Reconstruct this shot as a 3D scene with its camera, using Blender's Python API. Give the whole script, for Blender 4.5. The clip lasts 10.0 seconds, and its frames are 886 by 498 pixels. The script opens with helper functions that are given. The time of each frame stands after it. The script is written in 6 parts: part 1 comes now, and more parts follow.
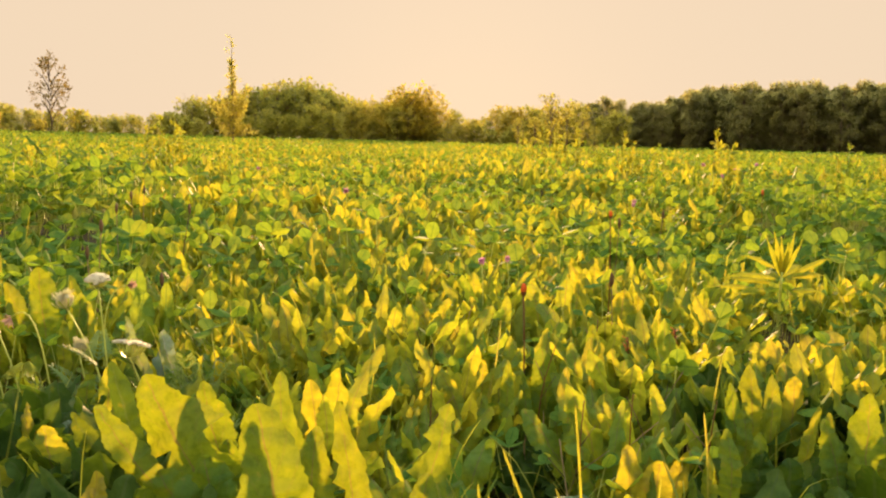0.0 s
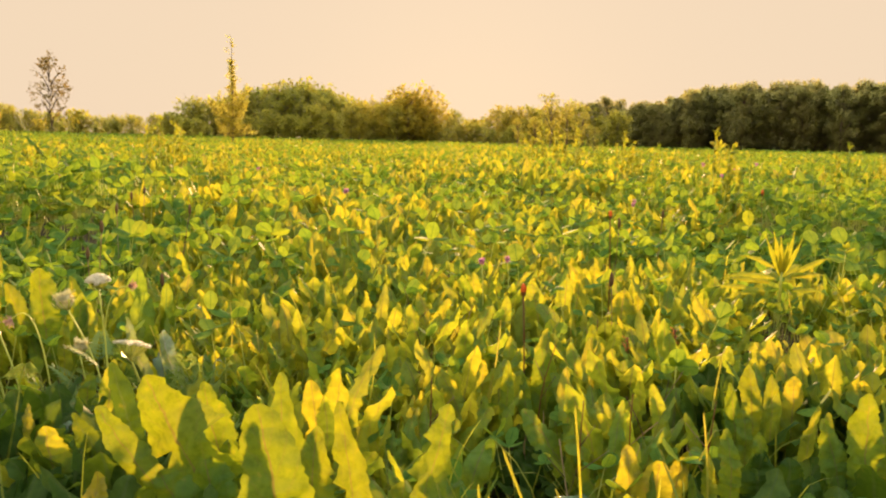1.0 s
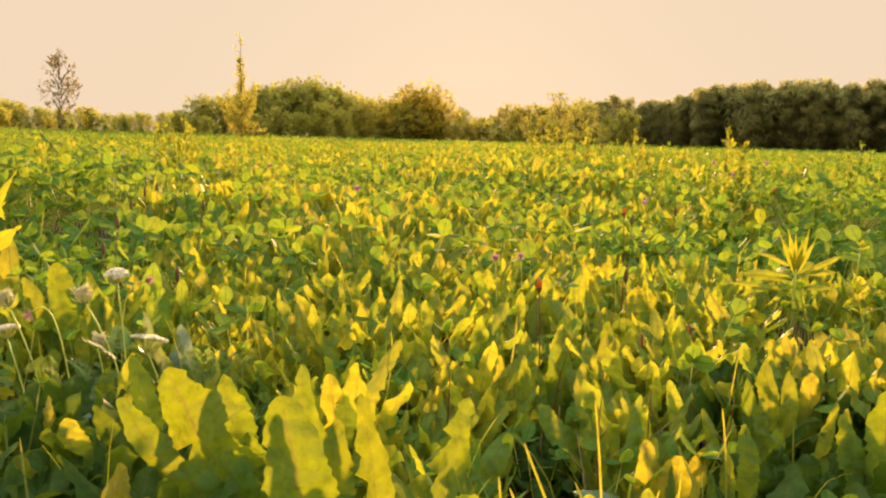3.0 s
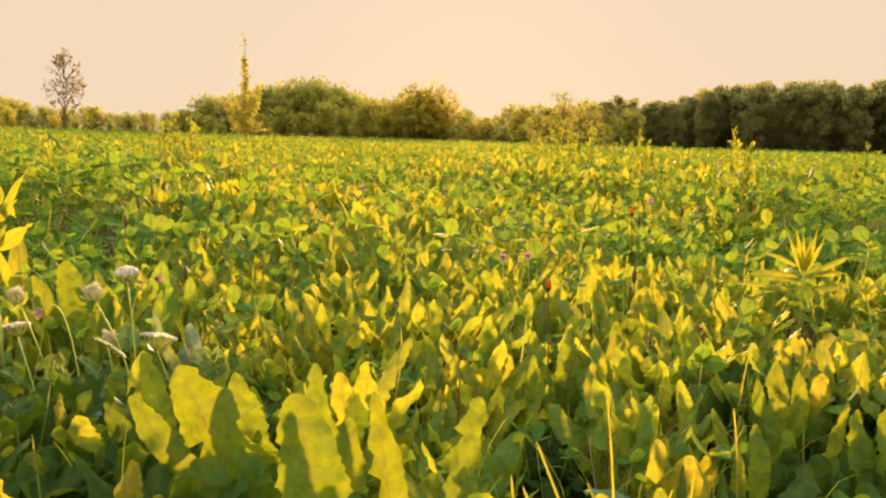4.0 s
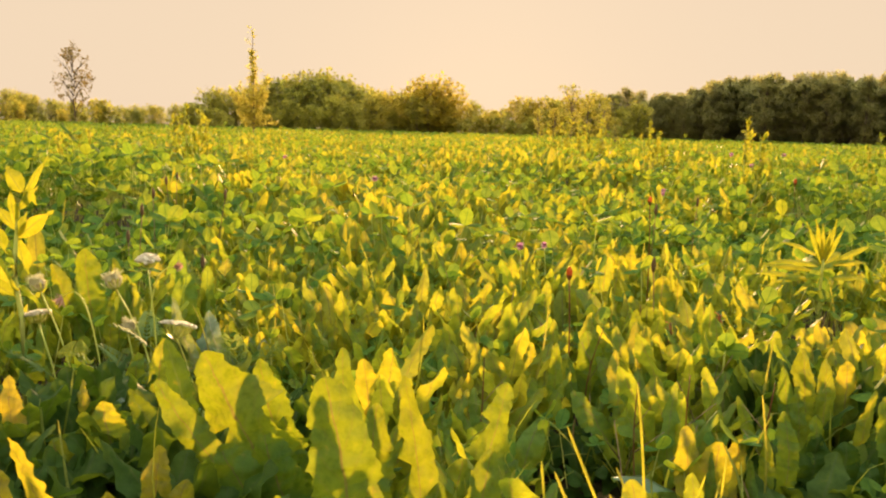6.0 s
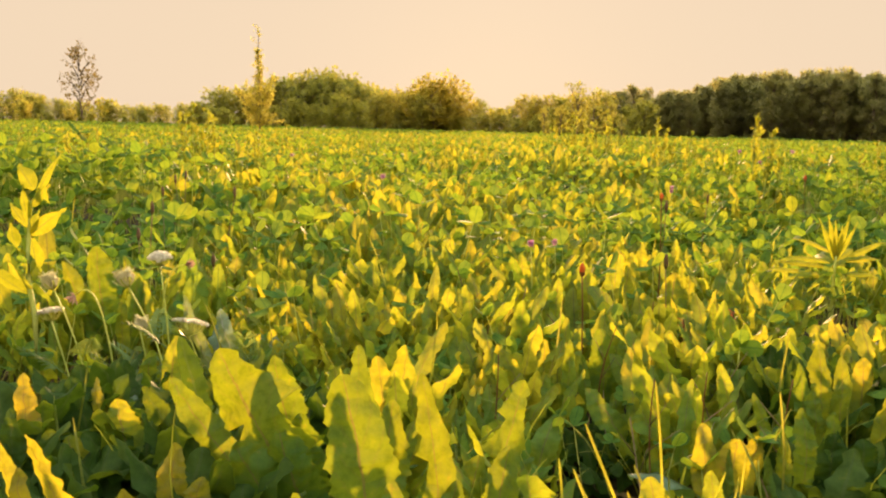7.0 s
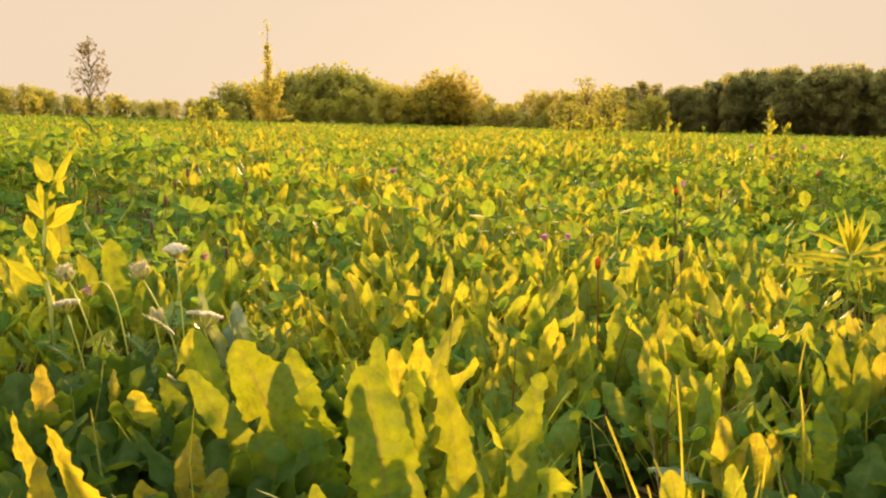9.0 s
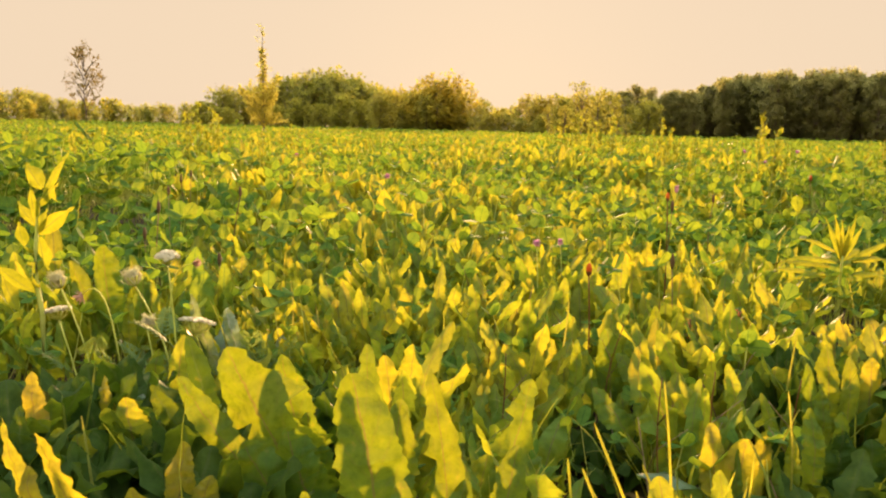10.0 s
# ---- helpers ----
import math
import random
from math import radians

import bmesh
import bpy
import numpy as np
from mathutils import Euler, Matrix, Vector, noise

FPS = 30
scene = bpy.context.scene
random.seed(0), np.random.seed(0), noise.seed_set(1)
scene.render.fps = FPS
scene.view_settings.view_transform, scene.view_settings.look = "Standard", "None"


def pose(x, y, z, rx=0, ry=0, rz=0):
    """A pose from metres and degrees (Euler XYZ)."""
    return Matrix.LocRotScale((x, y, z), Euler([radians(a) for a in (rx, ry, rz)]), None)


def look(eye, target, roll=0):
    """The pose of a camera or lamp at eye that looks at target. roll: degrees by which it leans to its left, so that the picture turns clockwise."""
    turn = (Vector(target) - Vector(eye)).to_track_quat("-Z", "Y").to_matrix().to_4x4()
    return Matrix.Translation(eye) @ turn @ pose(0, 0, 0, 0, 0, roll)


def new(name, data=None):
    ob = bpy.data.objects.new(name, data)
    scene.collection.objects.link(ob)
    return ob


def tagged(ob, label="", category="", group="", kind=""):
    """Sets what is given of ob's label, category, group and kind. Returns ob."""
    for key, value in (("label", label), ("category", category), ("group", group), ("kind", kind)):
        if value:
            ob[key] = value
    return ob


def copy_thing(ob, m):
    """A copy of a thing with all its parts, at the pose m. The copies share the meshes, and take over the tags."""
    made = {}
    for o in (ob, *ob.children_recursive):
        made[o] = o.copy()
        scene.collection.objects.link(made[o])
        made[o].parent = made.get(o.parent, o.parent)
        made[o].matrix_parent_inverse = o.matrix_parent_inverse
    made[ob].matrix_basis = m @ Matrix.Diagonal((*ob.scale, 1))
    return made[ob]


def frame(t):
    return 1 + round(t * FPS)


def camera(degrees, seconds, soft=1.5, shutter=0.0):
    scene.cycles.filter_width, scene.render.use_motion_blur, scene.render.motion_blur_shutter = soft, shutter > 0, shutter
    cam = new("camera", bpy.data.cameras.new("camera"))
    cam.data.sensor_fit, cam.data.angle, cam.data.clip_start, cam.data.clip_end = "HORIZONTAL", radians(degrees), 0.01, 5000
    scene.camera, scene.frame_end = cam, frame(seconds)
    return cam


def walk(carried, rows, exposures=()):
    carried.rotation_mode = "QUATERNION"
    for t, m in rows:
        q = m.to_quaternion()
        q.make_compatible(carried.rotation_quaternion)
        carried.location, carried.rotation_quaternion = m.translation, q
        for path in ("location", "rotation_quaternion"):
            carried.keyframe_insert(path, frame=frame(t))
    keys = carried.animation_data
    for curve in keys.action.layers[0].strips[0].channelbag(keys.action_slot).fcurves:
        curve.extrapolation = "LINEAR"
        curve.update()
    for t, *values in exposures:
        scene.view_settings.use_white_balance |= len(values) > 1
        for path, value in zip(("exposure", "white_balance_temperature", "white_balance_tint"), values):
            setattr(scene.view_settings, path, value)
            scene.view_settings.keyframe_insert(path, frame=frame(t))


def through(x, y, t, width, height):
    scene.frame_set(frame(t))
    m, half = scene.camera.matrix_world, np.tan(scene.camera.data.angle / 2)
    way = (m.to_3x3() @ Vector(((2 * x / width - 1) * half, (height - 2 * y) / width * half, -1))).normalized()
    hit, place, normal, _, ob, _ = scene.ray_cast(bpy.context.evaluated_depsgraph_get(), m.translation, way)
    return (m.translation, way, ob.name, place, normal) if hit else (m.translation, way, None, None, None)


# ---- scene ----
cam = camera(57.0, 10.0, soft=2.15)
# seconds, eye, yaw to the left, pitch, lean
ROWS = [
    (0.0, -0.0001, 0.0, 0.44, 0.004, -7.57, 1.5),
    (0.5, 0.0006, -0.0002, 0.44, 0.018, -7.595, 1.432),
    (1.0, 0.0001, -0.0016, 0.4409, 0.012, -7.579, 1.434),
    (1.5, -0.0026, -0.0023, 0.4401, 0.147, -7.635, 1.469),
    (2.0, -0.0054, -0.0032, 0.4392, 0.36, -7.687, 1.523),
    (2.5, -0.0087, -0.004, 0.4379, 0.486, -7.71, 1.549),
    (4.0, -0.02, -0.0054, 0.4355, 0.793, -7.707, 1.686),
    (4.5, -0.0258, -0.0049, 0.4337, 1.019, -7.679, 1.887),
    (5.0, -0.0297, -0.0038, 0.4318, 0.961, -7.773, 1.908),
    (5.5, -0.0341, -0.0024, 0.4286, 1.092, -8.036, 1.796),
    (7.0, -0.0478, 0.0023, 0.4242, 1.713, -8.36, 1.423),
    (7.5, -0.0523, 0.0043, 0.4221, 1.897, -8.449, 1.488),
    (8.0, -0.0554, 0.0053, 0.4204, 2.093, -8.562, 1.458),
    (8.5, -0.0571, 0.0055, 0.419, 2.259, -8.706, 1.569),
    (9.0, -0.0574, 0.0053, 0.4197, 2.287, -8.679, 1.46),
    (9.5, -0.0541, 0.0028, 0.4214, 2.168, -8.508, 1.457),
    (10.0, -0.0522, 0.0022, 0.4235, 1.965, -8.381, 1.454),
]


def eye_pose(x, y, z, yaw, pitch, lean):
    return pose(x, y, z, 0, 0, yaw) @ pose(0, 0, 0, 90 + pitch) @ pose(0, 0, 0, 0, 0, lean)


walk(cam, [(row[0], eye_pose(*row[1:])) for row in ROWS], exposures=[(0.0, 1.2, 6850, 17), (10.0, 1.2, 6850, 17)])

# ---- light: a low evening sun behind the far trees ----
SUN_UP, SUN_SIDE = 6.6, 1.3
world = bpy.data.worlds.new("evening_sky")
scene.world = world
world.use_nodes = True
wn, wl = world.node_tree.nodes, world.node_tree.links
wn.clear()
sky = wn.new("ShaderNodeTexSky")
sky.sky_type, sky.sun_disc = "NISHITA", False
sky.sun_elevation, sky.sun_rotation = radians(SUN_UP), radians(SUN_SIDE)
sky.air_density, sky.dust_density, sky.ozone_density, sky.altitude = 1.0, 2.0, 1.0, 100
back = wn.new("ShaderNodeBackground")
back.inputs["Strength"].default_value = 0.12
wout = wn.new("ShaderNodeOutputWorld")
# thin evening haze over the whole sky
haze = wn.new("ShaderNodeMix")
haze.data_type = "RGBA"
tone = wn.new("ShaderNodeMix")
tone.data_type = "RGBA"
tone.inputs[6].default_value = (3.1, 2.56, 1.84, 1)
tone.inputs[7].default_value = (8.4, 8.5, 7.4, 1)
wl.new(tone.outputs[2], haze.inputs[7])
where = wn.new("ShaderNodeTexCoord")
split = wn.new("ShaderNodeSeparateXYZ")
wl.new(where.outputs["Generated"], split.inputs[0])
thick = wn.new("ShaderNodeMapRange")
thick.interpolation_type = "SMOOTHSTEP"
for key, value in (("From Min", 0.2), ("From Max", 0.7), ("To Min", 0.0), ("To Max", 1.0)):
    thick.inputs[key].default_value = value
wl.new(split.outputs[2], thick.inputs["Value"])
wl.new(thick.outputs["Result"], tone.inputs[0])
haze.inputs[0].default_value = 0.995
wl.new(sky.outputs["Color"], haze.inputs[6])
wl.new(haze.outputs[2], back.inputs["Color"])
wl.new(back.outputs["Background"], wout.inputs["Surface"])

sun = new("sun", bpy.data.lights.new("sun", "SUN"))
sun.data.energy, sun.data.angle, sun.data.color = 5.0, radians(2.0), (1.0, 0.61, 0.28)
sun.matrix_world = look((0.022 * 60, 60, 60 * math.tan(radians(SUN_UP))), (0, 0, 0))


# ---- materials ----
def nodes_of(name):
    m = bpy.data.materials.new(name)
    m.use_nodes = True
    m.node_tree.nodes.clear()
    return m, m.node_tree.nodes, m.node_tree.links


def node(ns, kind, **values):
    n = ns.new(kind)
    for key, value in values.items():
        n.inputs[key.replace("_", " ")].default_value = value
    return n


def ramp_of(ns, stops):
    r = ns.new("ShaderNodeValToRGB")
    while len(r.color_ramp.elements) < len(stops):
        r.color_ramp.elements.new(0.5)
    for e, (at, colour) in zip(r.color_ramp.elements, stops):
        e.position, e.color = at, (*colour, 1)
    return r


def mix_rgb(ns, ls, kind, fac, a, b):
    m = ns.new("ShaderNodeMix")
    m.data_type, m.blend_type = "RGBA", kind
    for socket, value in ((m.inputs[0], fac), (m.inputs[6], a), (m.inputs[7], b)):
        if isinstance(value, bpy.types.NodeSocket):
            ls.new(value, socket)
        else:
            socket.default_value = value if not isinstance(value, tuple) else (*value, 1)
    return m.outputs[2]


def maths(ns, ls, op, a, b=0.0, clamp=False, c=0.0):
    m = ns.new("ShaderNodeMath")
    m.operation, m.use_clamp = op, clamp
    for socket, value in zip(m.inputs, (a, b, c)):
        if isinstance(value, bpy.types.NodeSocket):
            ls.new(value, socket)
        else:
            socket.default_value = value
    return m.outputs[0]


def leaf_material(name, tones, through, vein, thin=0.5, gloss=0.55, blotch=60.0, wilt=0.25, vein_width=0.09, sheen=0.16):
    """A thin leaf: tones of its face, tones of the light that it lets through, its midrib and side veins, wilted spots."""
    m, ns, ls = nodes_of(name)
    info, island = ns.new("ShaderNodeObjectInfo"), ns.new("ShaderNodeNewGeometry")
    chance = maths(ns, ls, "FRACT", maths(ns, ls, "ADD", info.outputs["Random"], island.outputs["Random Per Island"]))
    coord = ns.new("ShaderNodeTexCoord")
    stain = node(ns, "ShaderNodeTexNoise", Scale=blotch, Detail=5.0, Roughness=0.65)
    broad = node(ns, "ShaderNodeTexNoise", Scale=blotch * 0.08, Detail=2.0)
    for n in (stain, broad):
        ls.new(island.outputs["Position"], n.inputs["Vector"])
    uv = ns.new("ShaderNodeUVMap")
    uv.uv_map = "leaf"
    parts = ns.new("ShaderNodeSeparateXYZ")
    ls.new(uv.outputs["UV"], parts.inputs[0])
    across = maths(ns, ls, "ABSOLUTE", maths(ns, ls, "SUBTRACT", parts.outputs[0], 0.5))
    rib = maths(ns, ls, "LESS_THAN", across, vein_width * 0.5)
    side = maths(ns, ls, "SINE", maths(ns, ls, "MULTIPLY", maths(ns, ls, "SUBTRACT", parts.outputs[1], maths(ns, ls, "MULTIPLY", across, 0.35)), 62.0))
    side = maths(ns, ls, "MULTIPLY", maths(ns, ls, "GREATER_THAN", side, 0.88), 0.12)
    veins = maths(ns, ls, "MAXIMUM", maths(ns, ls, "MULTIPLY", rib, 0.6), side)
    mixed = maths(ns, ls, "ADD", maths(ns, ls, "MULTIPLY", chance, 0.36), maths(ns, ls, "MULTIPLY_ADD", broad.outputs["Fac"], 1.2, c=-0.28), True)
    dead = ns.new("ShaderNodeMapRange")
    dead.inputs["From Min"].default_value, dead.inputs["From Max"].default_value = 0.62, 0.74
    dead.inputs["To Max"].default_value = wilt
    ls.new(stain.outputs["Fac"], dead.inputs["Value"])
    sockets = []
    mottle = ramp_of(ns, [(0.3, (0.6, 0.66, 0.6)), (0.5, (0.95, 0.95, 0.95)), (0.7, (1.2, 1.15, 1.1))])
    ls.new(stain.outputs["Fac"], mottle.inputs["Fac"])
    for set_of, worn in ((tones, (0.2, 0.13, 0.03)), (through, (0.5, 0.3, 0.03))):
        r = ramp_of(ns, [(i / (len(set_of) - 1), c) for i, c in enumerate(set_of)])
        ls.new(mixed, r.inputs["Fac"])
        c = mix_rgb(ns, ls, "MIX", veins, r.outputs["Color"], vein)
        c = mix_rgb(ns, ls, "MIX", dead.outputs["Result"], c, worn)
        sockets.append(mix_rgb(ns, ls, "MULTIPLY", 1.0, c, mottle.outputs["Color"]))
    face = ns.new("ShaderNodeBsdfPrincipled")
    face.inputs["Roughness"].default_value = gloss
    face.inputs["Specular IOR Level"].default_value = sheen
    ls.new(sockets[0], face.inputs["Base Color"])
    glow = ns.new("ShaderNodeBsdfTranslucent")
    ls.new(sockets[1], glow.inputs["Color"])
    bump = ns.new("ShaderNodeBump")
    bump.inputs["Strength"].default_value, bump.inputs["Distance"].default_value = 0.35, 0.004
    ls.new(maths(ns, ls, "SUBTRACT", stain.outputs["Fac"], maths(ns, ls, "MULTIPLY", veins, 0.8)), bump.inputs["Height"])
    ls.new(bump.outputs["Normal"], face.inputs["Normal"])
    ls.new(bump.outputs["Normal"], glow.inputs["Normal"])
    both = ns.new("ShaderNodeMixShader")
    both.inputs["Fac"].default_value = thin
    ls.new(face.outputs[0], both.inputs[1])
    ls.new(glow.outputs[0], both.inputs[2])
    out = ns.new("ShaderNodeOutputMaterial")
    ls.new(both.outputs[0], out.inputs["Surface"])
    return m


def solid_material(name, tones, rough=0.7, scale=80.0, bump=0.4, thin=0.0, distance=0.002):
    """Stems, bark, soil, petals: noise between tones at two scales, with relief."""
    m, ns, ls = nodes_of(name)
    geo, info = ns.new("ShaderNodeNewGeometry"), ns.new("ShaderNodeObjectInfo")
    fine = node(ns, "ShaderNodeTexNoise", Scale=scale, Detail=6.0, Roughness=0.7)
    wide = node(ns, "ShaderNodeTexNoise", Scale=scale * 0.13, Detail=3.0)
    for n in (fine, wide):
        ls.new(geo.outputs["Position"], n.inputs["Vector"])
    v = maths(ns, ls, "ADD", maths(ns, ls, "MULTIPLY", fine.outputs["Fac"], 0.55), maths(ns, ls, "MULTIPLY", wide.outputs["Fac"], 0.35))
    luck = maths(ns, ls, "ADD", info.outputs["Random"], geo.outputs["Random Per Island"])
    v = maths(ns, ls, "ADD", v, maths(ns, ls, "MULTIPLY", maths(ns, ls, "SUBTRACT", maths(ns, ls, "FRACT", luck), 0.5), 0.35), True)
    r = ramp_of(ns, [(0.15 + 0.7 * i / (len(tones) - 1), c) for i, c in enumerate(tones)])
    ls.new(v, r.inputs["Fac"])
    face = ns.new("ShaderNodeBsdfPrincipled")
    face.inputs["Roughness"].default_value = rough
    face.inputs["Specular IOR Level"].default_value = 0.2
    ls.new(r.outputs["Color"], face.inputs["Base Color"])
    b = ns.new("ShaderNodeBump")
    b.inputs["Strength"].default_value, b.inputs["Distance"].default_value = bump, distance
    ls.new(fine.outputs["Fac"], b.inputs["Height"])
    ls.new(b.outputs["Normal"], face.inputs["Normal"])
    out = ns.new("ShaderNodeOutputMaterial")
    if thin:
        glow = ns.new("ShaderNodeBsdfTranslucent")
        ls.new(r.outputs["Color"], glow.inputs["Color"])
        both = ns.new("ShaderNodeMixShader")
        both.inputs["Fac"].default_value = thin
        ls.new(face.outputs[0], both.inputs[1])
        ls.new(glow.outputs[0], both.inputs[2])
        ls.new(both.outputs[0], out.inputs["Surface"])
    else:
        ls.new(face.outputs[0], out.inputs["Surface"])
    return m


LEAF = leaf_material("rosette_leaf", [(0.07, 0.165, 0.03), (0.095, 0.185, 0.03), (0.13, 0.205, 0.03)],
                     [(0.34, 0.4, 0.025), (0.49, 0.47, 0.025), (0.66, 0.51, 0.025)], (0.2, 0.17, 0.05), 0.55)
TOOTHED = leaf_material("dandelion_leaf", [(0.06, 0.165, 0.028), (0.08, 0.18, 0.028), (0.115, 0.2, 0.028)],
                        [(0.28, 0.38, 0.02), (0.44, 0.45, 0.02), (0.64, 0.49, 0.02)], (0.26, 0.17, 0.06), 0.55, vein_width=0.05)
# dimmer copy of TOOTHED: shade on the front leaves is put into its tones
LARGE = leaf_material("shade_dimmed_dandelion_leaf", [(0.06, 0.16, 0.028), (0.075, 0.17, 0.028), (0.095, 0.18, 0.028)],
                      [(0.2, 0.28, 0.01), (0.27, 0.31, 0.01), (0.36, 0.34, 0.01)], (0.22, 0.15, 0.05), 0.55, blotch=75.0, wilt=0.4, vein_width=0.04)
YELLOWING = leaf_material("yellowing_dandelion_leaf", [(0.13, 0.16, 0.03), (0.18, 0.18, 0.03), (0.24, 0.19, 0.03)],
                          [(0.38, 0.4, 0.02), (0.52, 0.46, 0.02), (0.66, 0.48, 0.02)], (0.26, 0.15, 0.05), 0.55, blotch=75.0, wilt=0.6, vein_width=0.04)
CLOVER = leaf_material("clover_leaf", [(0.05, 0.15, 0.035), (0.07, 0.165, 0.033), (0.1, 0.185, 0.03)],
                       [(0.19, 0.34, 0.03), (0.31, 0.41, 0.025), (0.47, 0.46, 0.02)], (0.07, 0.15, 0.03), 0.5, 0.7, wilt=0.15, sheen=0.05)
LANCE = leaf_material("lance_leaf", [(0.15, 0.24, 0.015), (0.19, 0.26, 0.015), (0.24, 0.28, 0.015)],
                      [(0.34, 0.37, 0.02), (0.43, 0.42, 0.02), (0.52, 0.44, 0.02)], (0.2, 0.22, 0.04), 0.55)
GRASS = leaf_material("grass_blade", [(0.06, 0.13, 0.02), (0.1, 0.15, 0.025), (0.22, 0.2, 0.06)],
                      [(0.48, 0.54, 0.03), (0.65, 0.6, 0.04), (0.7, 0.58, 0.1)], (0.15, 0.16, 0.04), 0.5)
DOCK = leaf_material("dock_leaf", [(0.03, 0.09, 0.035), (0.04, 0.1, 0.04)], [(0.12, 0.24, 0.03), (0.2, 0.3, 0.03)], (0.09, 0.12, 0.05), 0.3, 0.3, sheen=0.4)
GREYISH = leaf_material("grey_green_leaf", [(0.09, 0.15, 0.07), (0.13, 0.19, 0.1), (0.18, 0.23, 0.13)], [(0.26, 0.36, 0.06), (0.36, 0.42, 0.08)], (0.3, 0.3, 0.2), 0.35, 0.35, sheen=0.5)
# the shade under taller leaves is put into these low green tones
SHADY = leaf_material("shade_darkened_leaf", [(0.022, 0.06, 0.011), (0.03, 0.075, 0.013), (0.045, 0.09, 0.015)], [(0.07, 0.14, 0.008), (0.12, 0.19, 0.01), (0.26, 0.28, 0.015)], (0.09, 0.13, 0.03), 0.42, 0.6, sheen=0.12)
FROND = leaf_material("carrot_frond", [(0.1, 0.19, 0.06), (0.14, 0.22, 0.07)], [(0.3, 0.42, 0.08), (0.42, 0.48, 0.08)], (0.1, 0.18, 0.06), 0.4)
DRY = solid_material("dry_stalk", [(0.1, 0.07, 0.03), (0.26, 0.19, 0.09), (0.42, 0.34, 0.2)], 0.8, 150, bump=0.05, thin=0.4)
STEM = solid_material("green_stem", [(0.42, 0.48, 0.1), (0.55, 0.58, 0.13), (0.64, 0.6, 0.16)], 0.5, 120, bump=0.03, thin=0.35)
RED_STEM = solid_material("reddish_stem", [(0.12, 0.05, 0.02), (0.2, 0.09, 0.03), (0.16, 0.14, 0.04)], 0.55, 120, bump=0.05, thin=0.4)
PETAL = solid_material("white_umbel", [(0.84, 0.8, 0.68), (0.9, 0.87, 0.76), (0.94, 0.92, 0.84)], 0.7, 300, bump=0.05, thin=0.85)
PALE_GREEN = solid_material("fading_umbel", [(0.76, 0.74, 0.46), (0.84, 0.8, 0.56), (0.9, 0.84, 0.66)], 0.7, 300, bump=0.05, thin=0.6)
PINK = solid_material("clover_flower", [(0.42, 0.16, 0.28), (0.6, 0.28, 0.42), (0.72, 0.45, 0.55)], 0.7, 300, bump=0.05, thin=0.5)
RED_BUD = solid_material("red_bud", [(0.4, 0.09, 0.02), (0.62, 0.16, 0.03), (0.75, 0.26, 0.05)], 0.6, 300, bump=0.05, thin=0.5)
FADED = solid_material("faded_flower", [(0.3, 0.16, 0.12), (0.48, 0.3, 0.24), (0.6, 0.45, 0.36)], 0.8, 300, bump=0.05, thin=0.5)
BROWN = solid_material("brown_seed_head", [(0.05, 0.03, 0.015), (0.12, 0.07, 0.03), (0.22, 0.14, 0.06)], 0.85, 300)
SOIL = solid_material("soil_and_moss", [(0.035, 0.028, 0.012), (0.06, 0.045, 0.02), (0.1, 0.075, 0.035)], 0.95, 14, 0.8, distance=0.01)
BARK = solid_material("bark", [(0.09, 0.065, 0.045), (0.16, 0.12, 0.08), (0.24, 0.18, 0.13)], 0.9, 9, 0.8, distance=0.02)


def tree_leaf(name, tones, through, thin=0.45):
    return leaf_material(name, tones, through, tones[0], thin, 0.55, 1.2, 0.1)


TREE_GREEN = tree_leaf("broadleaf_green", [(0.15, 0.18, 0.06), (0.19, 0.2, 0.065), (0.23, 0.22, 0.07)],
                       [(0.44, 0.46, 0.06), (0.55, 0.52, 0.07), (0.68, 0.56, 0.08)], 0.62)
TREE_LIGHT = tree_leaf("pale_green_leaves", [(0.16, 0.18, 0.05), (0.2, 0.21, 0.055), (0.24, 0.23, 0.06)],
                       [(0.5, 0.5, 0.06), (0.62, 0.56, 0.07), (0.72, 0.58, 0.08)], 0.62)
TREE_DARK = tree_leaf("forest_green", [(0.13, 0.14, 0.085), (0.165, 0.165, 0.09), (0.2, 0.185, 0.095)],
                      [(0.4, 0.4, 0.13), (0.5, 0.47, 0.14), (0.6, 0.53, 0.15)], 0.66)
# the low sun's gold on the middle trees is put into the leaf tones
TREE_GOLD = tree_leaf("sun_gold_leaves", [(0.2, 0.18, 0.03), (0.26, 0.21, 0.035), (0.32, 0.24, 0.04)],
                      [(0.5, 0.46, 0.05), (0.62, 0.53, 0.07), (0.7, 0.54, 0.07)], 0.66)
TREE_YOUNG = tree_leaf("thin_yellow_leaves", [(0.2, 0.2, 0.05), (0.25, 0.22, 0.055), (0.3, 0.24, 0.06)],
                       [(0.55, 0.54, 0.08), (0.66, 0.6, 0.1), (0.74, 0.62, 0.1)], 0.75)
TREE_BROWN = tree_leaf("sparse_brown_leaves", [(0.12, 0.09, 0.04), (0.16, 0.12, 0.05), (0.2, 0.15, 0.06)],
                       [(0.26, 0.2, 0.06), (0.34, 0.26, 0.07), (0.42, 0.3, 0.08)], 0.5)


